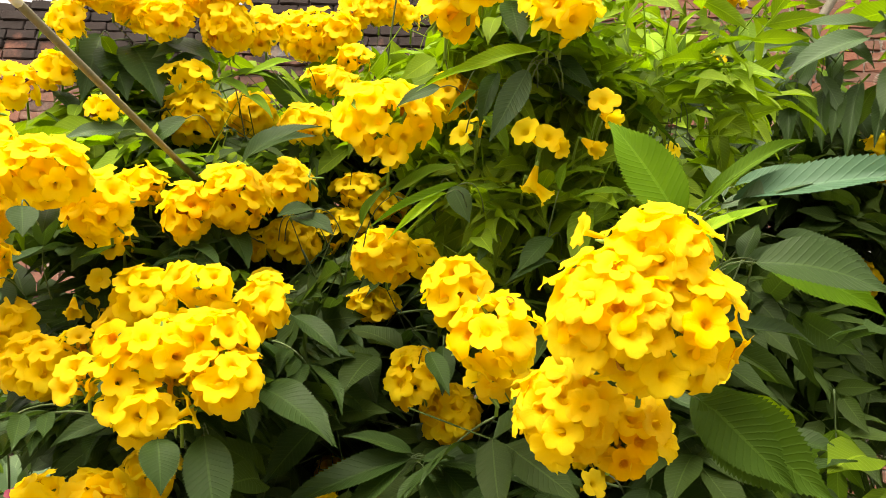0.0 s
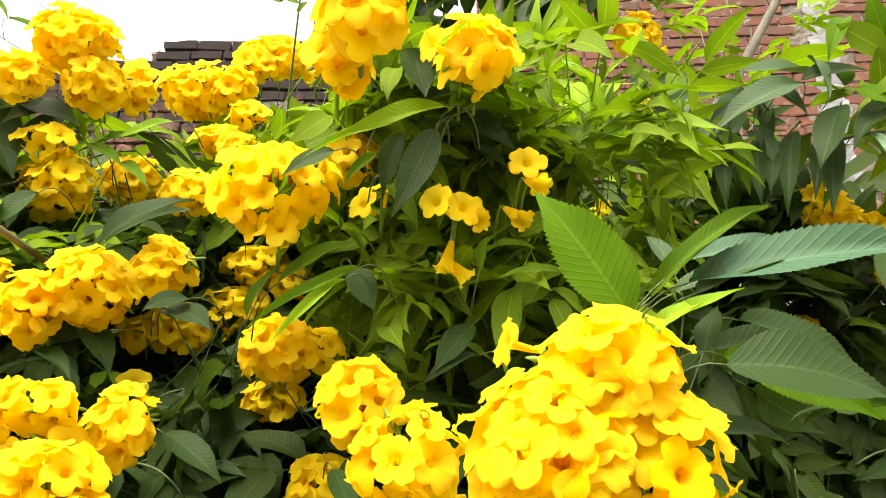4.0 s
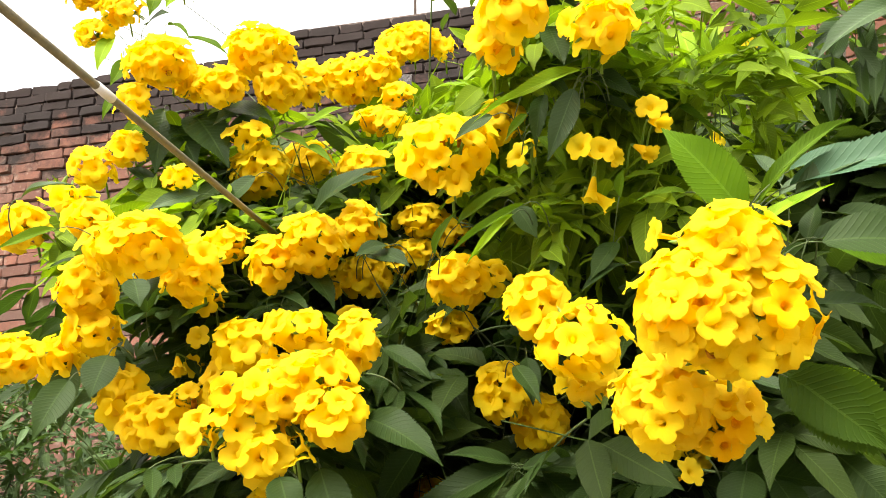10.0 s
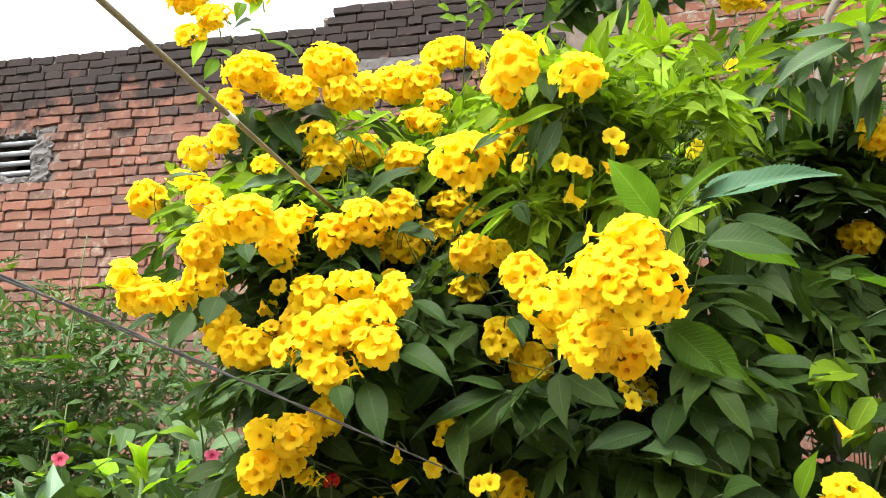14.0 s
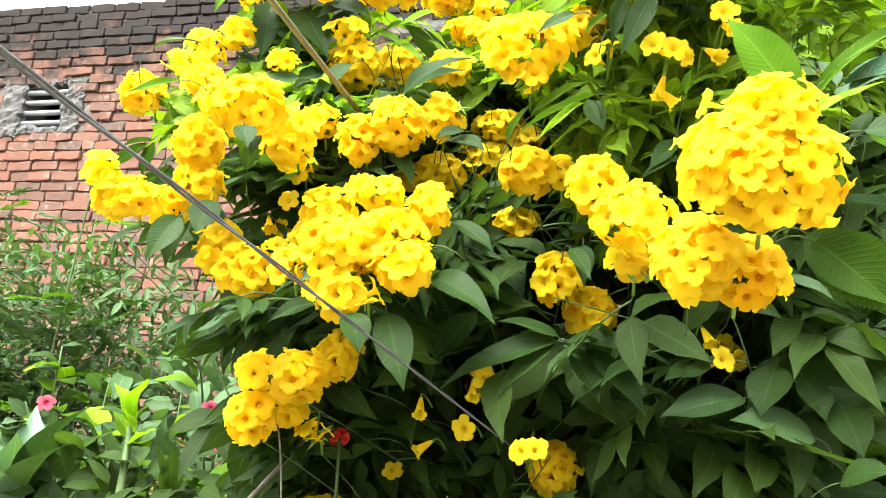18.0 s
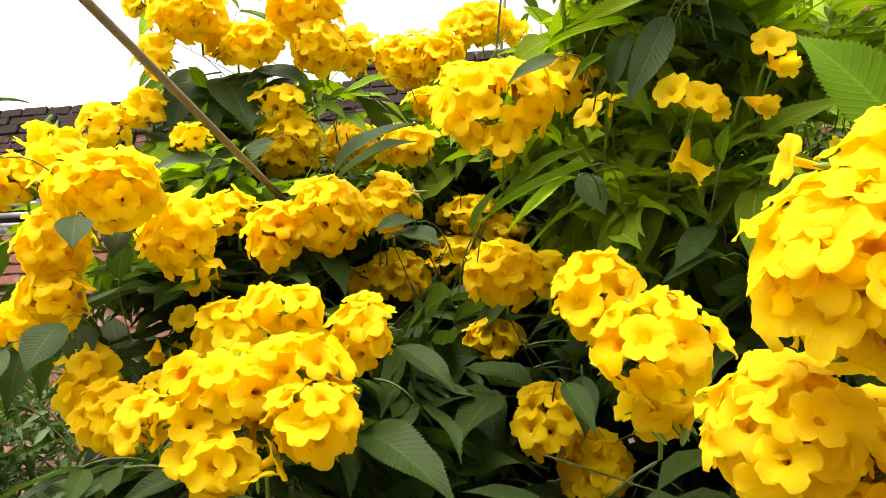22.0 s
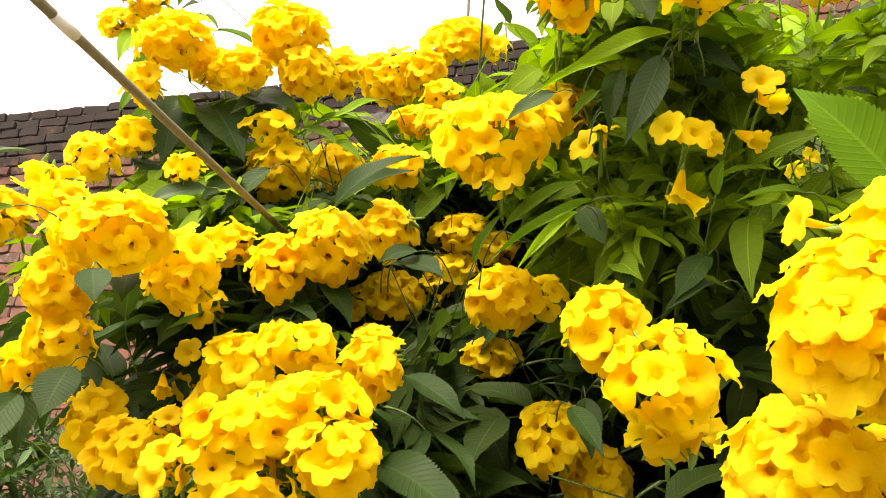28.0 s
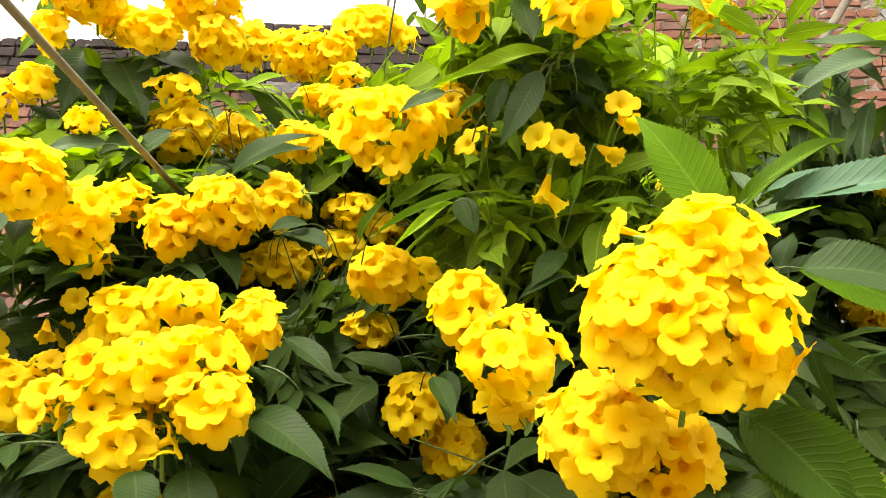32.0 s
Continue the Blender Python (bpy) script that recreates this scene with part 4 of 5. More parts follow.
lone_flower((-0.312, 1.405, 1.448), (0.26, -0.46, -0.85))
lone_flower((0.493, 0.924, 1.479), (0.48, -0.32, -0.82))
lone_flower((0.379, 1.332, 2.147), (0.37, -0.93, -0.06))
lone_flower((-0.467, 0.984, 1.736), (-0.08, -1.00, -0.05))
lone_flower((-0.494, 0.993, 1.690), (0.35, -0.49, -0.80))
lone_flower((0.14, 0.78, 1.872), (0.45, -0.55, -0.62))
lone_flower((-0.011, 0.86, 1.92), (-0.5, -0.8, 0.1))
lone_flower((-0.5, 1.05, 1.709), (-0.3, -0.9, -0.2))
lone_flower((-0.255, 1.0, 1.762), (0.2, -0.9, 0.4))
lone_flower((0.199, 1.1, 1.575), (0.2, -0.9, -0.2))
lone_flower((0.216, 1.08, 1.549), (0.4, -0.8, -0.4))
lone_flower((-0.23, 1.0, 1.428), (0.1, -0.5, -0.85))
lone_flower((-0.166, 1.0, 1.414), (-0.3, -0.9, -0.2))
lone_flower((-0.24, 1.05, 1.378), (-0.7, -0.4, -0.6))
lone_flower((-0.156, 0.98, 1.495), (-0.4, -0.7, -0.5))
lone_flower((-0.139, 0.98, 1.486), (0.5, -0.8, -0.2))
lone_flower((-0.157, 1.0, 1.458), (0.1, -0.6, -0.8))
lone_flower((0.174, 0.95, 1.53), (0.5, -0.7, 0.3))
lone_flower((0.161, 0.97, 1.551), (0.3, -0.5, -0.8))
lone_flower((-0.082, 0.93, 1.389), (-0.6, -0.75, 0.1))
lone_flower((-0.062, 0.95, 1.395), (0.2, -0.8, 0.5))

SMALL_BLOOMS = ((-0.372, 1.10, 1.39), (-0.365, 1.05, 1.235), (-1.351, 1.75, 1.423), (-0.84, 1.62, 1.44))
for p in SMALL_BLOOMS:
    CLUSTERS.append((Vector(p), 0.026))

# large leaves that stand out
hero_leaf((0.179, 0.613, 1.733), (0.120, 0.621, 1.825), 0.050, "mid")
hero_leaf((0.269, 0.684, 1.727), (0.368, 0.661, 1.678), 0.050, "mid")
hero_leaf((0.243, 0.668, 1.777), (0.414, 0.605, 1.787), 0.044, "sheen")
hero_leaf((0.219, 0.653, 1.774), (0.305, 0.652, 1.836), 0.017, "fresh")
hero_leaf((0.304, 0.726, 1.767), (0.435, 0.777, 1.735), 0.044, "dark")
hero_leaf((0.269, 0.725, 1.737), (0.250, 0.784, 1.711), 0.024, "dark")
hero_leaf((0.244, 0.662, 1.767), (0.351, 0.657, 1.800), 0.030, "grey")
hero_leaf((0.278, 0.742, 1.743), (0.405, 0.772, 1.764), 0.032, "dark")
hero_leaf((0.712, 1.083, 1.708), (0.560, 1.048, 1.764), 0.044, "mid")
hero_leaf((0.758, 1.040, 1.734), (0.821, 0.975, 1.749), 0.034, "mid")
hero_leaf((0.713, 1.085, 1.703), (0.576, 1.062, 1.672), 0.039, "dark")
hero_leaf((0.720, 1.096, 1.673), (0.799, 1.026, 1.641), 0.036, "mid")
hero_leaf((0.748, 1.058, 1.747), (0.706, 1.042, 1.756), 0.014, "fresh")
hero_leaf((0.716, 1.086, 1.752), (0.665, 1.046, 1.820), 0.011, "fresh")
hero_leaf((0.764, 1.063, 1.729), (0.790, 1.014, 1.777), 0.013, "fresh")
hero_leaf((0.033, 0.742, 2.027), (0.046, 0.723, 1.960), 0.034, "dark")
hero_leaf((0.012, 0.798, 2.010), (-0.029, 0.778, 2.025), 0.021, "dark")
hero_leaf((0.024, 0.801, 1.996), (0.084, 0.783, 2.008), 0.024, "grey")
hero_leaf((0.095, 0.799, 2.016), (0.161, 0.797, 2.040), 0.019, "fresh")
hero_leaf((0.082, 0.807, 2.004), (0.138, 0.795, 1.951), 0.027, "dark")
hero_leaf((-0.010, 0.814, 2.140), (0.020, 0.777, 2.158), 0.022, "light")
hero_leaf((-0.017, 0.806, 2.161), (0.014, 0.787, 2.138), 0.019, "fresh")
hero_leaf((-0.038, 0.811, 1.952), (-0.087, 0.812, 1.923), 0.023, "dark")
hero_leaf((0.202, 0.653, 1.731), (0.253, 0.652, 1.760), 0.014, "light")
hero_leaf((0.247, 0.704, 1.795), (0.239, 0.750, 1.849), 0.022, "grey")
hero_leaf((0.240, 0.692, 1.777), (0.298, 0.691, 1.800), 0.020, "grey")
hero_leaf((0.263, 0.705, 1.734), (0.288, 0.725, 1.778), 0.021, "dark")
hero_leaf((0.247, 0.754, 1.678), (0.378, 0.813, 1.681), 0.027, "dark")
hero_leaf((0.057, 0.749, 1.945), (0.021, 0.759, 1.862), 0.031, "grey")
hero_leaf((0.065, 0.739, 1.964), (-0.030, 0.733, 1.923), 0.022, "light")
hero_leaf((0.069, 0.758, 1.970), (0.112, 0.816, 2.020), 0.016, "light")
hero_leaf((0.080, 0.757, 1.967), (0.165, 0.881, 2.023), 0.019, "fresh")
hero_leaf((0.084, 0.793, 1.984), (0.194, 0.894, 1.977), 0.028, "dark")
hero_leaf((0.015, 0.795, 1.911), (0.044, 0.788, 1.860), 0.023, "fresh")
hero_leaf((0.185, 0.604, 1.594), (0.247, 0.576, 1.523), 0.046, "mid_shaded", -0.2)
hero_leaf((-0.219, 0.935, 1.612), (-0.119, 0.886, 1.544), 0.042, "dark")
hero_leaf((-0.198, 0.940, 1.697), (-0.132, 0.915, 1.648), 0.032, "dark")
hero_leaf((-0.029, 0.934, 1.664), (-0.001, 0.888, 1.610), 0.025, "dark")
hero_leaf((0.107, 0.843, 1.761), (0.051, 0.832, 1.727), 0.015, "dark")
hero_leaf((0.034, 0.855, 1.785), (0.019, 0.844, 1.751), 0.014, "dark")
hero_leaf((0.101, 0.854, 1.794), (0.063, 0.828, 1.740), 0.028, "dark")
hero_leaf((0.102, 0.800, 1.831), (0.107, 0.772, 1.853), 0.024, "fresh")
hero_leaf((0.177, 0.802, 1.831), (0.113, 0.784, 1.815), 0.013, "fresh")
hero_leaf((-0.091, 0.887, 1.841), (-0.012, 0.847, 1.874), 0.023, "fresh")
hero_leaf((-0.126, 0.925, 1.815), (-0.086, 0.890, 1.864), 0.021, "fresh")
hero_leaf((-0.016, 0.855, 1.848), (0.007, 0.849, 1.802), 0.029, "dark")
hero_leaf((0.027, 0.815, 1.978), (0.011, 0.798, 1.895), 0.023, "dark")
hero_leaf((-0.208, 0.941, 1.826), (-0.157, 0.910, 1.796), 0.034, "dark")
hero_leaf((-0.191, 0.938, 1.837), (-0.230, 0.913, 1.814), 0.028, "dark")
hero_leaf((-0.356, 0.972, 1.783), (-0.291, 0.923, 1.743), 0.031, "dark")
hero_leaf((-0.313, 0.982, 1.821), (-0.268, 0.962, 1.756), 0.038, "dark")
hero_leaf((-0.314, 1.011, 1.927), (-0.204, 0.955, 1.948), 0.036, "dark")
hero_leaf((-0.504, 1.043, 1.977), (-0.578, 1.020, 1.946), 0.033, "grey")
hero_leaf((-0.404, 1.011, 1.986), (-0.464, 1.010, 1.920), 0.040, "dark")
hero_leaf((-0.483, 0.862, 1.790), (-0.469, 0.834, 1.747), 0.028, "dark")
hero_leaf((-0.561, 0.839, 1.657), (-0.576, 0.805, 1.584), 0.041, "dark")
hero_leaf((-0.525, 0.857, 1.689), (-0.528, 0.831, 1.632), 0.046, "dark")
hero_leaf((-0.292, 0.815, 1.535), (-0.271, 0.793, 1.481), 0.040, "dark")
hero_leaf((-0.256, 0.851, 1.543), (-0.218, 0.823, 1.445), 0.051, "dark")
hero_leaf((-0.426, 0.711, 1.737), (-0.407, 0.693, 1.701), 0.029, "dark")
hero_leaf((-0.215, 0.893, 1.603), (-0.118, 0.843, 1.542), 0.051, "dark")
hero_leaf((-0.350, 0.883, 1.559), (-0.411, 0.842, 1.519), 0.028, "dark")
hero_leaf((-0.287, 0.922, 1.887), (-0.183, 0.885, 1.927), 0.044, "dark")
hero_leaf((-0.218, 0.951, 1.830), (-0.172, 0.924, 1.805), 0.034, "dark")
hero_leaf((-0.013, 0.967, 1.681), (-0.010, 0.945, 1.615), 0.029, "dark")
hero_leaf((-0.577, 0.726, 1.848), (-0.505, 0.716, 1.852), 0.016, "grey")
hero_leaf((-0.546, 0.751, 1.817), (-0.600, 0.729, 1.788), 0.015, "fresh")
hero_leaf((-0.007, 1.162, 1.527), (0.014, 1.141, 1.469), 0.032, "dark")
hero_leaf((-0.167, 1.048, 1.640), (-0.092, 1.024, 1.586), 0.037, "dark")
hero_leaf((0.186, 0.595, 1.585), (0.272, 0.577, 1.520), 0.060, "mid_shaded", -0.2)
hero_leaf((0.244, 0.623, 1.705), (0.354, 0.617, 1.680), 0.058, "dark")
hero_leaf((0.347, 0.687, 1.387), (0.365, 0.653, 1.445), 0.031, "fresh")
hero_leaf((0.298, 0.910, 1.387), (0.344, 0.861, 1.401), 0.051, "dark")
hero_leaf((0.229, 1.016, 1.531), (0.343, 0.989, 1.507), 0.057, "dark")
hero_leaf((-0.632, 0.952, 1.704), (-0.633, 0.954, 1.612), 0.039, "dark")
hero_leaf((-0.605, 0.996, 1.729), (-0.579, 0.984, 1.667), 0.043, "dark")
hero_leaf((-0.505, 0.906, 1.754), (-0.478, 0.858, 1.784), 0.028, "dark")
hero_leaf((-0.498, 1.049, 1.567), (-0.534, 1.009, 1.526), 0.030, "dark")
hero_leaf((-0.037, 1.070, 1.948), (-0.099, 1.014, 1.898), 0.028, "fresh")
hero_leaf((-0.008, 1.084, 1.995), (-0.086, 1.022, 1.887), 0.028, "fresh")
hero_leaf((-0.875, 1.38, 2.523), (-0.886, 1.35, 2.418), 0.037, "light")
hero_leaf((-0.837, 1.38, 2.459), (-0.853, 1.35, 2.381), 0.036, "fresh")
hero_leaf((-0.851, 1.38, 2.377), (-0.861, 1.35, 2.298), 0.021, "fresh")
hero_leaf((-0.801, 1.38, 2.547), (-0.737, 1.35, 2.553), 0.052, "dark")
hero_leaf((-0.784, 1.38, 2.628), (-0.781, 1.35, 2.547), 0.034, "fresh")
hero_leaf((-0.732, 1.38, 2.638), (-0.745, 1.35, 2.566), 0.031, "light")
hero_leaf((-0.751, 1.38, 2.542), (-0.685, 1.35, 2.479), 0.024, "fresh")
hero_leaf((-0.701, 1.38, 2.504), (-0.597, 1.35, 2.433), 0.022, "fresh")
hero_leaf((-0.842, 1.38, 2.487), (-0.78, 1.35, 2.439), 0.036, "fresh")
hero_leaf((-0.618, 1.13, 2.184), (-0.608, 1.1, 2.045), 0.059, "dark")
hero_leaf((-0.565, 1.13, 2.169), (-0.481, 1.1, 2.044), 0.075, "dark")
hero_leaf((-0.604, 1.13, 2.161), (-0.536, 1.1, 2.052), 0.066, "dark")
hero_leaf((-0.469, 1.13, 2.181), (-0.514, 1.1, 2.129), 0.031, "grey")
hero_leaf((-0.508, 1.13, 2.176), (-0.41, 1.1, 2.128), 0.046, "dark")
hero_leaf((-0.45, 1.13, 2.161), (-0.486, 1.1, 2.083), 0.045, "dark")
hero_leaf((-0.646, 1.13, 2.17), (-0.677, 1.1, 2.115), 0.029, "fresh")
hero_leaf((-0.669, 1.13, 2.075), (-0.604, 1.1, 2.011), 0.037, "dark")
hero_leaf((-0.547, 1.13, 2.044), (-0.542, 1.1, 1.97), 0.053, "dark")
hero_leaf((-0.496, 1.13, 2.013), (-0.518, 1.1, 1.96), 0.035, "dark")
hero_leaf((-0.408, 1.13, 2.117), (-0.344, 1.1, 2.07), 0.023, "fresh")
hero_leaf((-0.391, 1.13, 2.121), (-0.309, 1.1, 2.106), 0.021, "fresh")
hero_leaf((-0.361, 1.13, 2.089), (-0.304, 1.1, 2.035), 0.021, "fresh")
hero_leaf((-0.429, 1.13, 1.982), (-0.469, 1.1, 1.955), 0.025, "dark")
hero_leaf((-0.297, 1.13, 2.16), (-0.36, 1.1, 2.11), 0.019, "light")
hero_leaf((0.659, 1.16, 2.295), (0.494, 1.13, 2.179), 0.060, "grey")
hero_leaf((0.505, 1.16, 2.209), (0.388, 1.13, 2.056), 0.055, "grey")
hero_leaf((0.665, 1.16, 2.303), (0.761, 1.13, 2.304), 0.042, "dark")
hero_leaf((0.567, 1.16, 2.272), (0.41, 1.13, 2.226), 0.040, "dark")
hero_leaf((0.724, 1.16, 2.261), (0.651, 1.13, 2.125), 0.052, "dark")
hero_leaf((0.802, 1.16, 2.267), (0.707, 1.13, 2.16), 0.043, "dark")
hero_leaf((0.489, 1.19, 2.214), (0.461, 1.16, 2.087), 0.032, "dark")
hero_leaf((0.513, 1.19, 2.207), (0.48, 1.16, 2.089), 0.027, "dark")
hero_leaf((0.546, 1.19, 2.226), (0.514, 1.16, 2.06), 0.030, "dark")
hero_leaf((0.567, 1.19, 2.199), (0.552, 1.16, 2.094), 0.029, "fresh")
hero_leaf((0.597, 1.19, 2.211), (0.569, 1.16, 2.075), 0.030, "dark")
hero_leaf((0.622, 1.19, 2.203), (0.584, 1.16, 2.093), 0.030, "dark")
hero_leaf((0.657, 1.19, 2.226), (0.605, 1.16, 2.058), 0.031, "dark")
hero_leaf((0.692, 1.19, 2.207), (0.652, 1.16, 2.09), 0.029, "dark")
hero_leaf((0.722, 1.19, 2.227), (0.674, 1.16, 2.062), 0.033, "dark")
hero_leaf((0.747, 1.14, 2.2), (0.76, 1.11, 2.088), 0.017, "pale")
hero_leaf((0.813, 1.14, 2.188), (0.774, 1.11, 2.078), 0.025, "grey")
hero_leaf((0.811, 1.14, 2.345), (0.774, 1.11, 2.45), 0.039, "mid")
hero_leaf((0.748, 1.14, 2.413), (0.682, 1.11, 2.302), 0.033, "mid")
hero_leaf((0.812, 1.14, 2.321), (0.826, 1.11, 2.393), 0.032, "dark")
hero_leaf((0.883, 1.14, 2.308), (0.965, 1.11, 2.375), 0.042, "dark")
hero_leaf((0.868, 1.14, 2.319), (0.889, 1.11, 2.368), 0.044, "mid")
hero_leaf((0.843, 1.14, 2.276), (0.806, 1.11, 2.307), 0.045, "mid")
hero_leaf((0.903, 1.14, 2.322), (0.956, 1.11, 2.308), 0.038, "mid")
hero_leaf((0.74, 1.14, 2.279), (0.771, 1.11, 2.23), 0.036, "mid")
hero_leaf((0.849, 1.14, 1.994), (0.817, 1.11, 1.909), 0.030, "dark")
hero_leaf((0.886, 1.14, 1.983), (0.891, 1.11, 1.93), 0.026, "mid")
hero_leaf((0.751, 1.14, 2.021), (0.701, 1.11, 1.922), 0.049, "dark")
hero_leaf((0.856, 1.14, 1.93), (0.854, 1.11, 1.944), 0.010, "dark")
hero_leaf((1.139, 1.14, 2.19), (1.08, 1.11, 2.141), 0.033, "mid")
hero_leaf((1.132, 1.14, 2.208), (1.069, 1.11, 2.207), 0.016, "mid")
hero_leaf((0.28, 0.98, 2.066), (0.266, 0.95, 2.15), 0.019, "light")
hero_leaf((0.282, 0.98, 2.068), (0.291, 0.95, 2.143), 0.017, "fresh")
hero_leaf((0.28, 0.98, 2.064), (0.205, 0.95, 2.078), 0.023, "fresh")
hero_leaf((0.282, 0.98, 2.064), (0.351, 0.95, 2.098), 0.014, "light")
hero_leaf((0.282, 0.98, 2.063), (0.346, 0.95, 2.067), 0.019, "fresh")
hero_leaf((0.278, 0.98, 2.062), (0.227, 0.95, 2.026), 0.017, "fresh")
hero_leaf((0.283, 0.98, 2.058), (0.324, 0.95, 2.015), 0.017, "dark")
hero_leaf((0.28, 0.98, 2.071), (0.252, 0.95, 2.118), 0.019, "light")
hero_leaf((0.289, 0.98, 2.166), (0.311, 0.95, 2.179), 0.010, "light")
hero_leaf((-0.042, 0.98, 1.543), (-0.2, 0.95, 1.458), 0.046, "dark")
hero_leaf((-0.047, 0.98, 1.539), (-0.12, 0.95, 1.448), 0.036, "dark")
hero_leaf((-0.022, 0.98, 1.528), (0.018, 0.95, 1.461), 0.037, "dark")
hero_leaf((-0.029, 0.98, 1.543), (0.112, 0.95, 1.513), 0.038, "dark")
hero_leaf((-0.042, 0.98, 1.549), (-0.126, 0.95, 1.561), 0.027, "dark")
hero_leaf((-0.004, 0.98, 1.534), (0.079, 0.95, 1.446), 0.043, "dark")
hero_leaf((0.073, 0.98, 1.553), (0.172, 0.95, 1.516), 0.036, "dark")
hero_leaf((0.245, 0.98, 1.529), (0.218, 0.95, 1.459), 0.060, "dark")
hero_leaf((0.357, 0.98, 1.543), (0.395, 0.95, 1.482), 0.065, "dark")
hero_leaf((0.322, 0.98, 1.484), (0.338, 0.95, 1.419), 0.055, "dark")
hero_leaf((0.205, 0.98, 1.485), (0.095, 0.95, 1.448), 0.060, "grey")
hero_leaf((0.289, 0.98, 1.441), (0.181, 0.95, 1.453), 0.070, "grey")
hero_leaf((0.279, 0.98, 1.516), (0.296, 0.95, 1.46), 0.046, "dark")
hero_leaf((-0.159, 0.98, 1.576), (-0.209, 0.95, 1.497), 0.045, "dark")
hero_leaf((0.028, 0.8, 1.98), (-0.062, 0.77, 1.922), 0.015, "light")
hero_leaf((0.074, 0.8, 1.986), (-0.003, 0.77, 1.962), 0.011, "fresh")
hero_leaf((0.002, 0.8, 1.944), (-0.025, 0.77, 1.896), 0.012, "fresh")
hero_leaf((-0.008, 0.8, 1.828), (-0.101, 0.77, 1.758), 0.012, "fresh")
hero_leaf((-0.02, 0.8, 1.817), (-0.076, 0.77, 1.749), 0.010, "light")
hero_leaf((0.036, 0.8, 1.989), (0.057, 0.77, 1.938), 0.015, "dark")
hero_leaf((0.217, 0.68, 1.769), (0.304, 0.65, 1.833), 0.019, "fresh")
hero_leaf((0.142, 0.92, 2.055), (0.258, 0.89, 1.935), 0.026, "mid")
hero_leaf((0.208, 0.95, 2.036), (0.257, 0.92, 2.04), 0.032, "light")
hero_leaf((0.262, 0.95, 2.049), (0.358, 0.92, 2.071), 0.018, "light")
hero_leaf((0.277, 0.95, 2.058), (0.322, 0.92, 2.1), 0.016, "light")
hero_leaf((0.218, 0.66, 1.743), (0.267, 0.63, 1.761), 0.014, "light")
hero_leaf((0.264, 0.72, 1.814), (0.344, 0.69, 1.82), 0.024, "sheen")
hero_leaf((0.252, 1.0, 2.169), (0.256, 0.97, 2.068), 0.027, "light")
hero_leaf((0.061, 0.85, 2.028), (0.114, 0.82, 1.98), 0.019, "dark")
hero_leaf((0.085, 0.86, 1.993), (0.136, 0.83, 1.95), 0.021, "dark")
hero_leaf((0.03, 0.86, 1.973), (0.096, 0.83, 1.947), 0.024, "mid_shaded")

# leaves along the flowering stems
leaf_rng = random.Random(5)
placed = {}
shuffled = STEMS[:]
leaf_rng.shuffle(shuffled)
for bush, pts in shuffled:
    if pts[-1].x > 0.7 or pts[-1].x < -0.6 or pts[-1].z > 2.3:
        continue
    for k in (23, 22, 20, 17):
        if placed.get(bush.name, 0) >= 290:
            break
        p = pts[k].lerp(pts[k - 1], leaf_rng.random())
        if p.y < 0.88 and p.z < 1.7 and p.x > -0.2:
            continue
        for attempt in range(5):
            w = leaf_rng.uniform(0, 2 * math.pi)
            d = Vector((math.cos(w), math.sin(w) * 0.7 - 0.35, leaf_rng.uniform(-0.25, 0.35)))
            # dark colours low down stand in for shade; young growth on top is paler
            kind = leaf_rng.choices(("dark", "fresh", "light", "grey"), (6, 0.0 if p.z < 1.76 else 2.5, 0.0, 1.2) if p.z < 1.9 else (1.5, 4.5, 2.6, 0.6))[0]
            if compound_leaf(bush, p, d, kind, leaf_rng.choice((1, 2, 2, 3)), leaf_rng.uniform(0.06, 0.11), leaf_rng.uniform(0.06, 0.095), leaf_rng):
                placed[bush.name] = placed.get(bush.name, 0) + 1
                break

near_stems = [pts for bush, pts in STEMS if pts[-1].y < 0.97 and pts[-1].z > 1.82]
clothing = [(tuple(pts[k]), (0.06, 0.07, 0.06), 16) for pts in near_stems for k in (21, 18, 15)]
foliage(bush_main, "stem_leaves", clothing, "fresh", 0.075, 0.4, 31, droop=0.3)
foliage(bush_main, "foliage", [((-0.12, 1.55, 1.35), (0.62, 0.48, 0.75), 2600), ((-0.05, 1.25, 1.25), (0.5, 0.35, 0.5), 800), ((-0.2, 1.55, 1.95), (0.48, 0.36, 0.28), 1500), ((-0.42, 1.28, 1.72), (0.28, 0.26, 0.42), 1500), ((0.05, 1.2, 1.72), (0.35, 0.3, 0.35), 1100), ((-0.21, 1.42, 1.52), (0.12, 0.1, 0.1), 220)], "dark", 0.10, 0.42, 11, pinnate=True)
foliage(bush_main, "young_foliage", [((-0.28, 1.5, 2.2), (0.42, 0.30, 0.14), 302), ((0.12, 1.1, 2.0), (0.26, 0.25, 0.2), 165), ((-0.46, 1.24, 2.08), (0.2, 0.16, 0.13), 302), ((-0.2, 1.5, 2.24), (0.26, 0.16, 0.12), 230), ((-0.05, 1.2, 2.2), (0.2, 0.15, 0.1), 216), ((0.12, 1.25, 2.12), (0.3, 0.25, 0.16), 112)], "fresh", 0.105, 0.28, 12, pinnate=True)
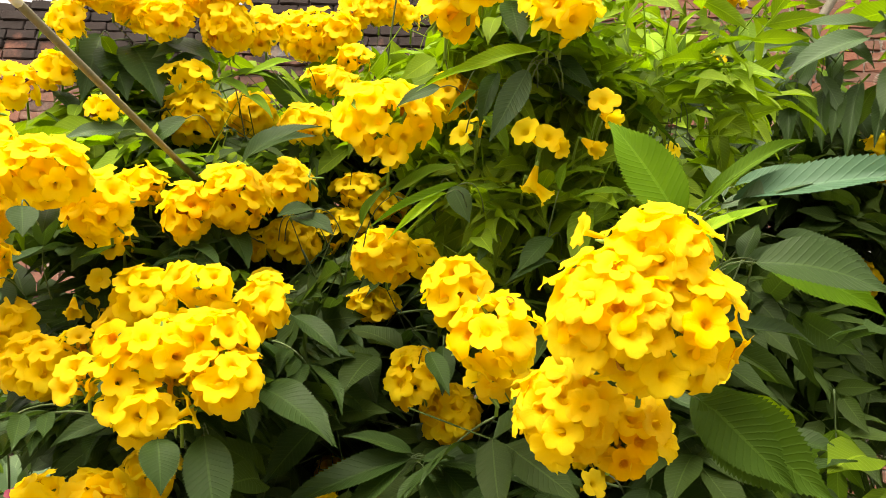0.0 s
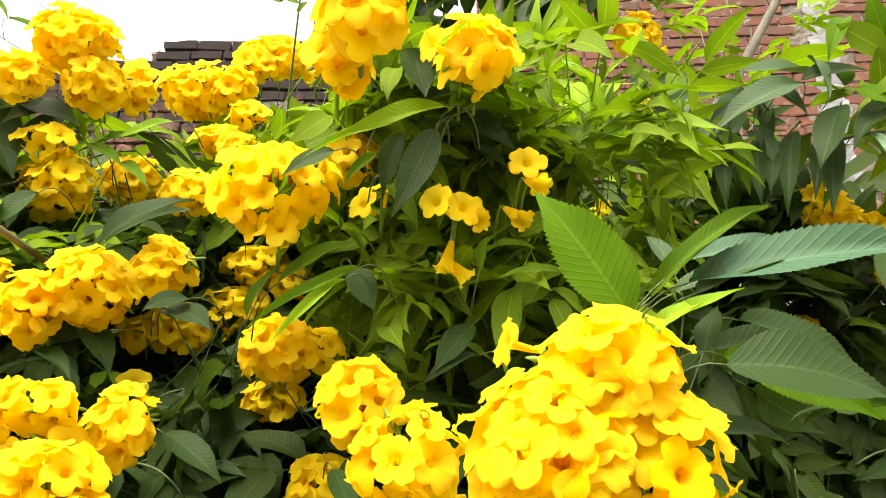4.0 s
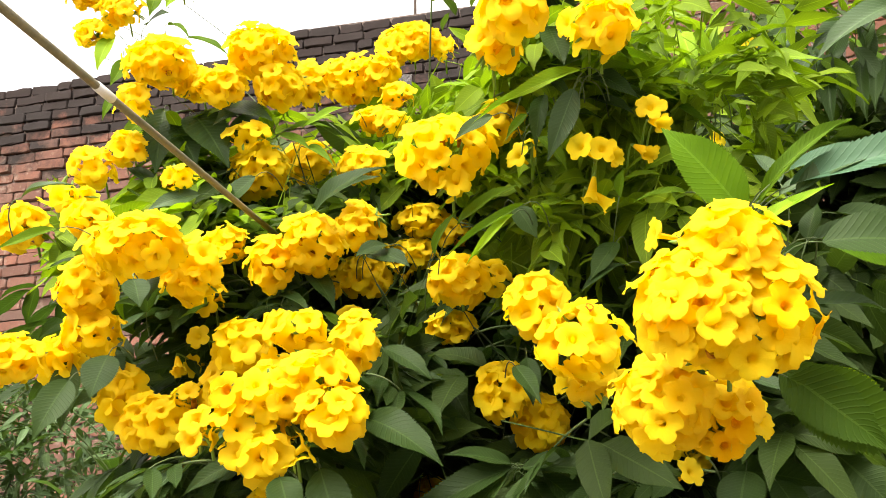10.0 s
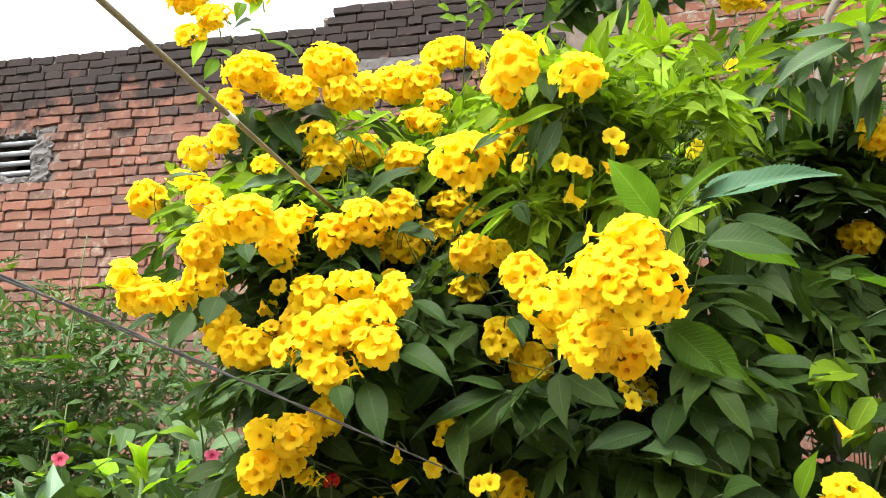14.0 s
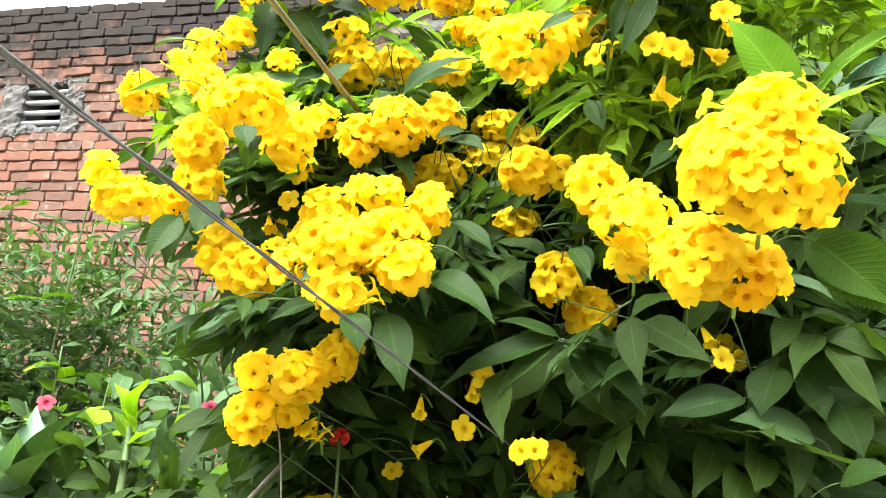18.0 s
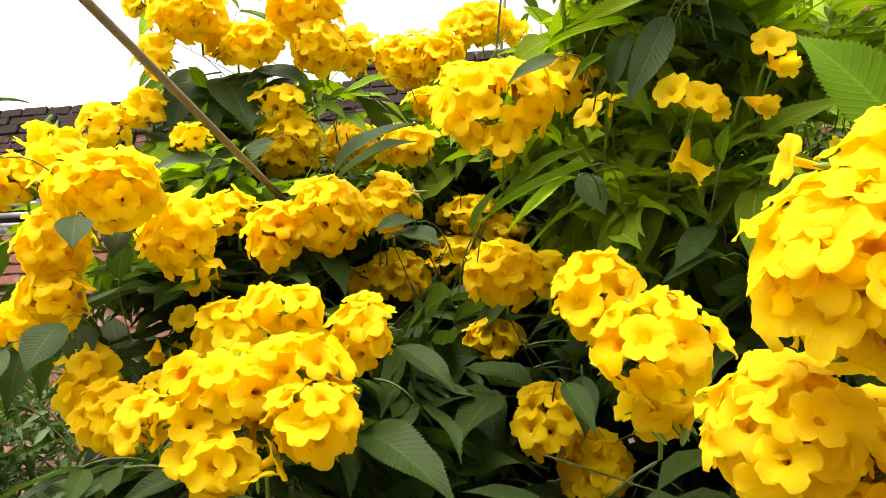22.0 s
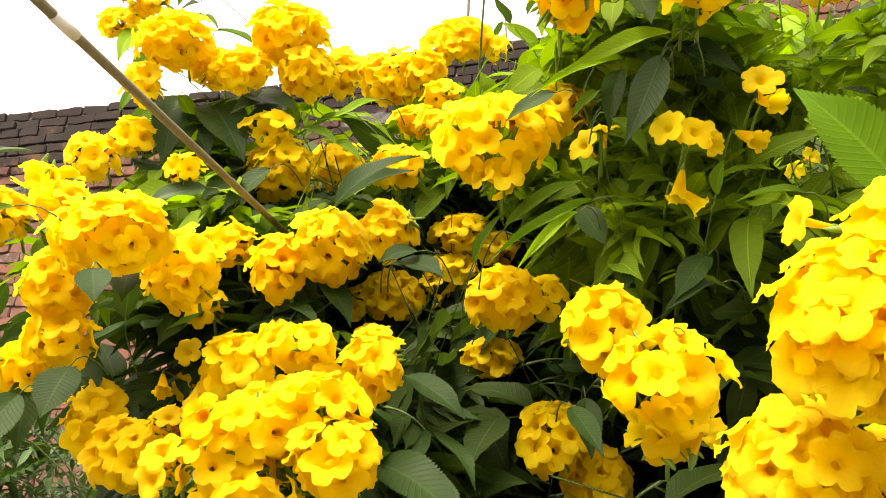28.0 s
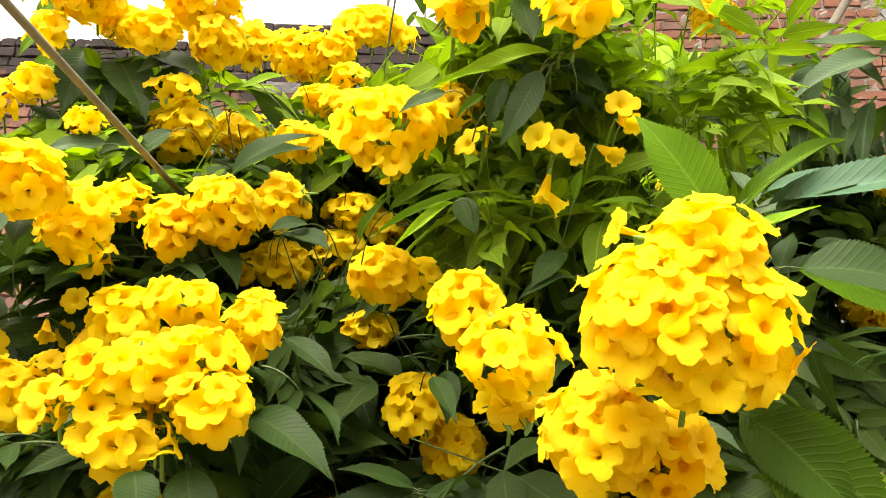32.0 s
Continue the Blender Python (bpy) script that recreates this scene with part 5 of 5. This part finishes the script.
foliage(bush_main, "inner_foliage", [((0.02, 0.94, 2.0), (0.13, 0.07, 0.12), 170), ((0.11, 0.92, 1.84), (0.11, 0.05, 0.12), 110), ((0.2, 0.92, 1.97), (0.13, 0.07, 0.15), 170), ((0.02, 1.0, 1.82), (0.1, 0.06, 0.08), 60), ((0.28, 0.95, 2.1), (0.12, 0.08, 0.12), 90), ((0.10, 0.86, 2.06), (0.20, 0.08, 0.06), 90)], "fresh", 0.075, 0.32, 43, droop=0.3, pinnate=True)
# pale leaf colour here also stands in for skylight on the bush top
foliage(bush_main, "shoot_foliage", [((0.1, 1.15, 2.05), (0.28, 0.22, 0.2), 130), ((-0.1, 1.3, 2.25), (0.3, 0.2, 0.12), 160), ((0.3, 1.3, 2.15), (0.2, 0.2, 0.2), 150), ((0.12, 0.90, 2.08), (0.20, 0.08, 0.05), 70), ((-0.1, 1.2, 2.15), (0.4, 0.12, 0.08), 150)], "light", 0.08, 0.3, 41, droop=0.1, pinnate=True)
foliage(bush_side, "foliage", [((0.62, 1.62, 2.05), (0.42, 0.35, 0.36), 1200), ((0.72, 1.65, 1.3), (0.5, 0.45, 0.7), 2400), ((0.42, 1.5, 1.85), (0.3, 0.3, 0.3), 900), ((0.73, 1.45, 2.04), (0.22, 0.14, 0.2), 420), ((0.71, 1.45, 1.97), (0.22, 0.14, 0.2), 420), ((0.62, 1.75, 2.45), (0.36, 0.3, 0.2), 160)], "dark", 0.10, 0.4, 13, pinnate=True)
foliage(bush_side, "young_foliage", [((0.62, 1.75, 2.52), (0.36, 0.3, 0.22), 170), ((0.36, 1.25, 2.2), (0.14, 0.12, 0.14), 110), ((0.9, 1.2, 2.25), (0.16, 0.12, 0.12), 80)], "fresh", 0.08, 0.30, 14, droop=0.0, pinnate=True)
foliage(bush_side, "shoot_leaves", [((0.62, 1.72, 2.77), (0.15, 0.12, 0.20), 63), ((0.80, 1.45, 2.70), (0.22, 0.14, 0.14), 35), ((0.86, 1.42, 2.95), (0.2, 0.14, 0.12), 35), ((0.33, 1.1, 2.24), (0.05, 0.05, 0.10), 26)], "light", 0.075, 0.34, 24, droop=-0.3, pinnate=True)
foliage(bush_side, "side_leaves", [((0.88, 1.16, 2.33), (0.16, 0.10, 0.08), 40), ((0.05, 1.5, 2.2), (0.32, 0.25, 0.12), 110), ((0.70, 1.12, 1.60), (0.22, 0.15, 0.14), 30)], "fresh", 0.10, 0.5, 25, "oval", droop=0.2)

# ---- neighbouring plants ----


def leaf_part(owner, me, base, tip, up, width, name="leaf", label=""):
    return place(name, me, lay(base, tip, up, width), owner, label)


OVAL = {k: [] for k in ("dark", "fresh", "light", "grey")}
for kind in OVAL:
    for i in range(3):
        v, q, u = leaflet_data(14, 4, "oval", False, 0.2, (0.1, 0.2, 0.3)[i], (0.2, -0.2, 0.3)[i], 0.03, 40 + i)
        OVAL[kind].append(mesh_of("leaf", v, q, [LEAF[kind]], u))
LONG = {}
for kind in ("light", "grey", "fresh", "pale"):
    v, q, u = leaflet_data(20, 4, "lance", False, 0.3, 0.28, 0.15, 0.01, 61)
    LONG[kind] = mesh_of("leaf", v, q, [LEAF[kind]], u)

# young tree with hanging dark leaves
tree = thing("young_tree", (0.26, 1.85, 0.0), "slender young tree with hanging dark green oval leaves", "tree")
trunk_pts = [(0.27, 1.86, -0.05), (0.25, 1.82, 1.0), (0.262, 1.76, 2.0), (0.258, 1.73, 2.55), (0.25, 1.68, 2.75), (0.27, 1.66, 3.05), (0.3, 1.7, 3.6)]
v, q = tube(trunk_pts, [0.014, 0.012, 0.010, 0.0085, 0.008, 0.007, 0.004], 8)
place("trunk", mesh_of("trunk", v, q, [BARK]), Matrix(), tree)
tr = random.Random(77)
for i in range(18):
    s = Vector((0.26, 1.68, 2.72 + 0.045 * i))
    w = tr.uniform(0, 6.28)
    e = s + Vector((math.cos(w) * 0.33 + 0.06, math.sin(w) * 0.18, tr.uniform(0.0, 0.18)))
    v, q = tube(bezier(s, s.lerp(e, 0.5) + Vector((0, 0, 0.06)), e, 6), [0.004, 0.0036, 0.0032, 0.0028, 0.0024, 0.002, 0.0015], 5)
    place("twig", mesh_of("twig", v, q, [STEM]), Matrix(), tree)
    for k in range(14):
        b = s.lerp(e, tr.uniform(0.25, 1.0)) + Vector((0, 0, 0.03))
        d = Vector((tr.uniform(-0.6, 0.6), tr.uniform(-0.6, 0.5), tr.uniform(-1.0, -0.35))).normalized()
        n = tr.uniform(0.10, 0.155)
        leaf_part(tree, tr.choice(OVAL[tr.choices(("dark", "fresh", "light"), (7, 1.5, 0.3))[0]]), b, b + d * n, (tr.uniform(-0.6, 0.6), -1, 0.4), n * tr.uniform(0.34, 0.44))
foliage(tree, "young_foliage", [((0.02, 1.75, 2.72), (0.22, 0.18, 0.2), 40), ((0.3, 1.72, 2.45), (0.24, 0.2, 0.16), 70)], "dark", 0.075, 0.45, 15, "oval", droop=0.1)

# drooping pinnate leaves on the taller bush
dr = random.Random(31)
v, q = tube([(0.70, 1.75, 0.0), (0.72, 1.68, 1.2), (0.70, 1.6, 2.2), (0.77, 1.55, 2.59), (0.86, 1.53, 2.75), (0.95, 1.50, 2.92), (1.05, 1.46, 3.2)], [0.022, 0.019, 0.013, 0.011, 0.010, 0.009, 0.007], 8)
place("branch", mesh_of("branch", v, q, [BARK]), Matrix(), bush_side)
v, q = tube(bezier((0.70, 1.6, 2.1), (0.68, 1.25, 2.36), (0.86, 1.05, 2.13), 14), [0.006 - 0.0003 * i for i in range(15)], 6)
place("branch", mesh_of("branch", v, q, [STEM]), Matrix(), bush_side)
for i in range(34):
    b = Vector((dr.uniform(0.44, 0.78), dr.uniform(1.15, 1.5), dr.uniform(2.2, 2.36)))
    d = Vector((dr.uniform(-0.5, 0.35), dr.uniform(-0.5, 0.1), dr.uniform(-1.0, -0.45))).normalized()
    n = dr.uniform(0.085, 0.13)
    leaf_part(bush_side, dr.choice(LEAFLETS[dr.choice(("dark", "dark", "grey", "fresh"))]), b, b + d * n, (dr.uniform(-0.8, 0.8), -1, 0.25), n * 0.3)
for b, t, w, kind in (((0.72, 1.2, 2.34), (0.53, 1.15, 2.30), 0.055, "grey"), ((0.60, 1.2, 2.30), (0.50, 1.15, 2.21), 0.045, "grey"), ((0.80, 1.25, 2.36), (0.70, 1.15, 2.33), 0.045, "dark"), ((0.93, 1.1, 2.30), (0.99, 1.05, 2.38), 0.06, "fresh"), ((0.90, 1.12, 2.25), (1.0, 1.06, 2.30), 0.06, "dark"), ((0.88, 1.1, 2.1), (0.90, 1.05, 1.98), 0.035, "dark"), ((0.80, 1.12, 2.12), (0.79, 1.05, 2.02), 0.03, "fresh"), ((0.95, 1.2, 2.02), (1.0, 1.15, 1.95), 0.035, "dark")):
    place("leaf", HERO[kind][0], lay(b, t, (0.1, -0.7, 0.7), w), bush_side)
for i in range(9):
    a = dr.uniform(0, 1)
    b = Vector((0.55 + 0.35 * a, 1.05 + dr.uniform(-0.1, 0.2), 1.58 + dr.uniform(-0.1, 0.22)))
    d = Vector((dr.uniform(-0.8, 0.8), dr.uniform(-0.5, 0.1), dr.uniform(-0.3, 0.5)))
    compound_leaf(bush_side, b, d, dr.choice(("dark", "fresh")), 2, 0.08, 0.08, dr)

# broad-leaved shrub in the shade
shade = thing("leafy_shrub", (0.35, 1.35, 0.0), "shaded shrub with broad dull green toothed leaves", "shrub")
sr = random.Random(91)
for i in range(26):
    e = Vector((sr.uniform(0.22, 0.95), sr.uniform(0.98, 1.5), sr.uniform(1.1, 1.62)))
    v, q = tube(bezier((0.35, 1.4, 0.0), (0.3 + e.x * 0.4, 1.45, e.z * 0.7), e, 8), [0.006 - 0.0005 * k for k in range(9)], 5)
    place("stem", mesh_of("stem", v, q, [STEM]), Matrix(), shade)
    for k in range(5):
        b = e + Vector((sr.uniform(-0.04, 0.04), sr.uniform(-0.02, 0.08), sr.uniform(-0.12, 0.0)))
        w = sr.uniform(0, 6.28)
        d = Vector((math.cos(w), -abs(math.sin(w)) * 0.6, sr.uniform(-0.45, 0.2))).normalized()
        n = sr.uniform(0.09, 0.16)
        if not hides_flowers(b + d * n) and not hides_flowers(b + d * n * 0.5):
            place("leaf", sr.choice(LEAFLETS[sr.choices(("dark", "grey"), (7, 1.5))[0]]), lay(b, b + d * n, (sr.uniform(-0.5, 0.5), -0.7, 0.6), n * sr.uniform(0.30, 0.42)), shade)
foliage(shade, "foliage", [((0.45, 1.45, 1.05), (0.65, 0.35, 0.6), 1300), ((-0.2, 1.35, 0.95), (0.55, 0.3, 0.4), 900)], "dark", 0.095, 0.42, 16)

# feathery shrub by the old wall
feather = thing("feathery_shrub", (-2.0, 2.5, 0.0), "tall shrub of fine feathery grey-green leaves", "shrub")
fr = random.Random(17)


def feather_mesh(kind, seed, count=9):
    rng = random.Random(seed)
    v0, q0, u0 = leaflet_data(6, 2, "lance", False, 0.2, 0.15, 0.2, 0.0, seed)
    vs, fs, us = [], [], []
    pts = bezier((0, 0, 0), (0, 0.6, 0.06), (0, 1.0, -0.22), 12)
    v, q = tube(pts, [0.008 - 0.0005 * i for i in range(13)], 4)
    vs, fs, us = list(v), list(q), [(0.5, 0.5)] * len(v)
    for k in range(count):
        at = pts[3].lerp(pts[-1], k / (count - 1)) + Vector((0, 0, 0.02 * math.sin(k)))
        for s in (-1, 1):
            m = lay(at, at + Vector((s * 0.30, 0.16, -0.08 + rng.uniform(-0.06, 0.05))) * (1.0 - 0.35 * abs(k / count - 0.4)), (0, 0.1, 1), 0.10)
            o = len(vs)
            vs += [m @ Vector(p) for p in v0]
            fs += [tuple(i + o for i in f) for f in q0]
            us += u0
    return mesh_of("leaf", vs, fs, [LEAF[kind]], us)


FEATHERS = [feather_mesh(k, i) for i, k in enumerate(("grey", "dark", "grey", "dark", "mid"))]
for i in range(22):
    top = Vector((fr.uniform(-2.75, -1.35), fr.uniform(2.1, 2.9), fr.uniform(1.35, 2.25)))
    root = Vector((-2.0 + fr.uniform(-0.3, 0.3), 2.5 + fr.uniform(-0.2, 0.2), 0.0))
    pts = bezier(root, root.lerp(top, 0.6) + Vector((fr.uniform(-0.1, 0.1), 0, 0.15)), top, 10)
    v, q = tube(pts, [0.008 - 0.0006 * k for k in range(11)], 6)
    place("stem", mesh_of("stem", v, q, [STEM]), Matrix(), feather)
    for k in range(13):
        b = pts[4].lerp(pts[-1], fr.random())
        w = fr.uniform(0, 6.28)
        d = Vector((math.cos(w), math.sin(w) * 0.8, fr.uniform(0.0, 0.8))).normalized()
        n = fr.uniform(0.13, 0.24)
        place("leaf", fr.choice(FEATHERS), lay(b, b + d * n, (0, -0.3, 1), n), feather)

foliage(feather, "foliage", [((-2.05, 2.65, 1.2), (1.0, 0.45, 0.8), 4800), ((-1.9, 2.45, 1.72), (0.75, 0.3, 0.36), 1500), ((-1.7, 2.5, 1.0), (1.1, 0.3, 0.5), 2500)], "cool", 0.075, 0.26, 19, droop=0.1)

# shrub with pink flowers
pinky = thing("pink_flowered_shrub", (-1.1, 2.0, 0.0), "glossy leaved shrub with a few pink flowers", "shrub")
pr = random.Random(23)
for i in range(30):
    e = Vector((pr.uniform(-1.7, -0.62), pr.uniform(1.55, 2.3), pr.uniform(1.0, 1.62)))
    pts = bezier((-1.1 + pr.uniform(-0.3, 0.3), 2.0, 0.0), (e.x, 2.0, e.z * 0.7), e, 8)
    v, q = tube(pts, [0.007 - 0.0006 * k for k in range(9)], 5)
    place("stem", mesh_of("stem", v, q, [STEM]), Matrix(), pinky)
    for k in range(9):
        b = pts[-1].lerp(pts[5], pr.random())
        w = pr.uniform(0, 6.28)
        d = Vector((math.cos(w), math.sin(w) * 0.8 - 0.2, pr.uniform(-0.3, 0.5))).normalized()
        n = pr.uniform(0.07, 0.13)
        leaf_part(pinky, pr.choice(OVAL[pr.choices(("dark", "fresh", "grey", "light"), (2.5, 4, 2, 1.6))[0]]), b, b + d * n, (0, -0.35, 1), n * 0.48)
foliage(pinky, "foliage", [((-1.15, 2.15, 0.95), (0.75, 0.4, 0.65), 1500)], "cool", 0.10, 0.45, 18, "oval")
PINKS = [flower_mesh(60, PINK, 0.03)]
for p, s in (((-1.351, 1.75, 1.423), 1.0), ((-0.84, 1.62, 1.44), 0.85), ((-0.79, 1.60, 1.36), 0.8)):
    place("flower", PINKS[0], aim(p, (0.25, -1, 0.35), 1.0, s), pinky, "pink flower")

# two rosette plants


def rosette(at, count, length, ratio, kinds, label, seed, tall, broad=False):
    rng = random.Random(seed)
    plant = thing("rosette_plant", (at[0], at[1], 0.0), label, "plant")
    v, q = tube([(at[0], at[1], 0.0), (at[0] + 0.01, at[1], at[2] * 0.5), at], [0.014, 0.011, 0.008], 7)
    place("stem", mesh_of("stem", v, q, [STEM]), Matrix(), plant)
    for i in range(count):
        w = i * 2.4 + rng.uniform(-0.2, 0.2)
        rise = tall * (0.25 + 0.75 * i / count)
        d = Vector((math.cos(w), math.sin(w) * 0.8 - 0.15, rise)).normalized()
        n = length * rng.uniform(0.75, 1.1)
        b = Vector(at) + Vector((0, 0, -0.06 + 0.07 * i / count))
        kind = rng.choice(kinds)
        leaf_part(plant, OVAL[kind][i % 3] if broad else LONG[kind], b, b + d * n, (-d.x * 0.6, -0.3, 1.0), n * ratio)
    return plant


foliage(rosette((-0.98, 1.54, 1.40), 6, 0.095, 0.55, ("light", "light", "fresh"), "bright yellow-green tuft of upright broad leaves", 3, 2.2, True), "foliage", [((-0.98, 1.6, 1.18), (0.26, 0.15, 0.16), 220)], "dark", 0.11, 0.42, 29, "oval")
rosette((-1.24, 1.58, 1.16), 15, 0.30, 0.34, ("pale", "pale", "grey"), "large rosette of broad grey-green leaves", 4, 1.7)
rosette((-1.62, 1.85, 1.22), 12, 0.15, 0.35, ("fresh", "light"), "small light green rosette of rounded leaves", 5, 0.8)

# scarlet flower heads on a thin stem
ixora = thing("red_flowered_plant", (-0.39, 1.2, 0.0), "thin plant with small scarlet star flower heads", "plant")
REDS = flower_mesh(70, RED, 0.02)
xr = random.Random(8)
for c in (Vector((-0.372, 1.10, 1.39)), Vector((-0.365, 1.05, 1.235))):
    v, q = tube(bezier((-0.39, 1.2, 0.0), (-0.36, 1.2, 0.9), c, 8), [0.003] * 9, 5)
    place("stem", mesh_of("stem", v, q, [STEM]), Matrix(), ixora)
    for i in range(13):
        n = Vector((xr.uniform(-1, 1), xr.uniform(-1, 0.2), xr.uniform(-0.4, 1))).normalized()
        place("flower", REDS, aim(c + n * 0.014, n, xr.uniform(0, 6), 0.42), ixora)
v, q = tube(bezier((-0.381, 0.98, 1.052), (-0.413, 0.99, 1.35), (-0.438, 1.0, 1.398), 8), [0.0016] * 9, 6)
tagged(place("dry_stick", mesh_of("dry_stick", v, q, [BARK]), Matrix()), "bare grey dry stick among the leaves", "stick")

v, q = tube(bezier((-0.56, 0.86, 1.12), (-0.47, 1.0, 1.28), (-0.42, 1.12, 1.40), 8), [0.0034] * 9, 6)
tagged(place("dry_stick", mesh_of("dry_stick", v, q, [BARK]), Matrix()), "thicker bare grey stick leaning into the bush", "stick")

# sprig over the top of the bush
spr = random.Random(12)
v, q = tube(bezier((-0.2, 1.5, 2.0), (-0.15, 1.2, 2.35), (-0.13, 1.12, 2.47), 8), [0.0028 - 0.0002 * k for k in range(9)], 5)
place("stem", mesh_of("stem", v, q, [STEM]), Matrix(), bush_main)
for i in range(14):
    b = Vector((-0.14 + spr.uniform(-0.04, 0.05), 1.13, 2.36 + 0.009 * i))
    d = Vector((spr.uniform(-1, 1), -0.2, spr.uniform(-0.5, 0.6))).normalized()
    n = spr.uniform(0.02, 0.04)
    leaf_part(bush_main, spr.choice(OVAL["fresh"]), b, b + d * n, (0, -1, 0.3), n * 0.55, "leaflet")

# ---- the bricks, last ----
brick_wall(wall_old, OLD_M, -2.40, 3.7, old_top, 0.0870, 0.245, 0.011, [(-1.43, -0.60, 3.70, 4.21), (2.15, 2.95, 4.50, 4.60)], (-1.9, 1.0, 3.05, 4.98), brick_material("old_brick", BRICK_OLD, 0.95, False, 0.53, 4.12), brick_material("old_brick_mass", BRICK_OLD, 0.95, True, 0.53, 4.12), 1)
brick_wall(wall_new, NEW_M, -3.04, 1.4, lambda u: 5.85, 0.0727, 0.255, 0.011, [(-3.1, 3.2, 2.70, 3.02), (-0.99, -0.83, 3.3, 5.9)], (-0.75, 0.85, 2.2, 5.1), brick_material("new_brick", BRICK_NEW, 0.0, False, 0.55, 20.0), brick_material("new_brick_mass", BRICK_NEW, 0.0, True, 0.55, 20.0), 2, 0.5)
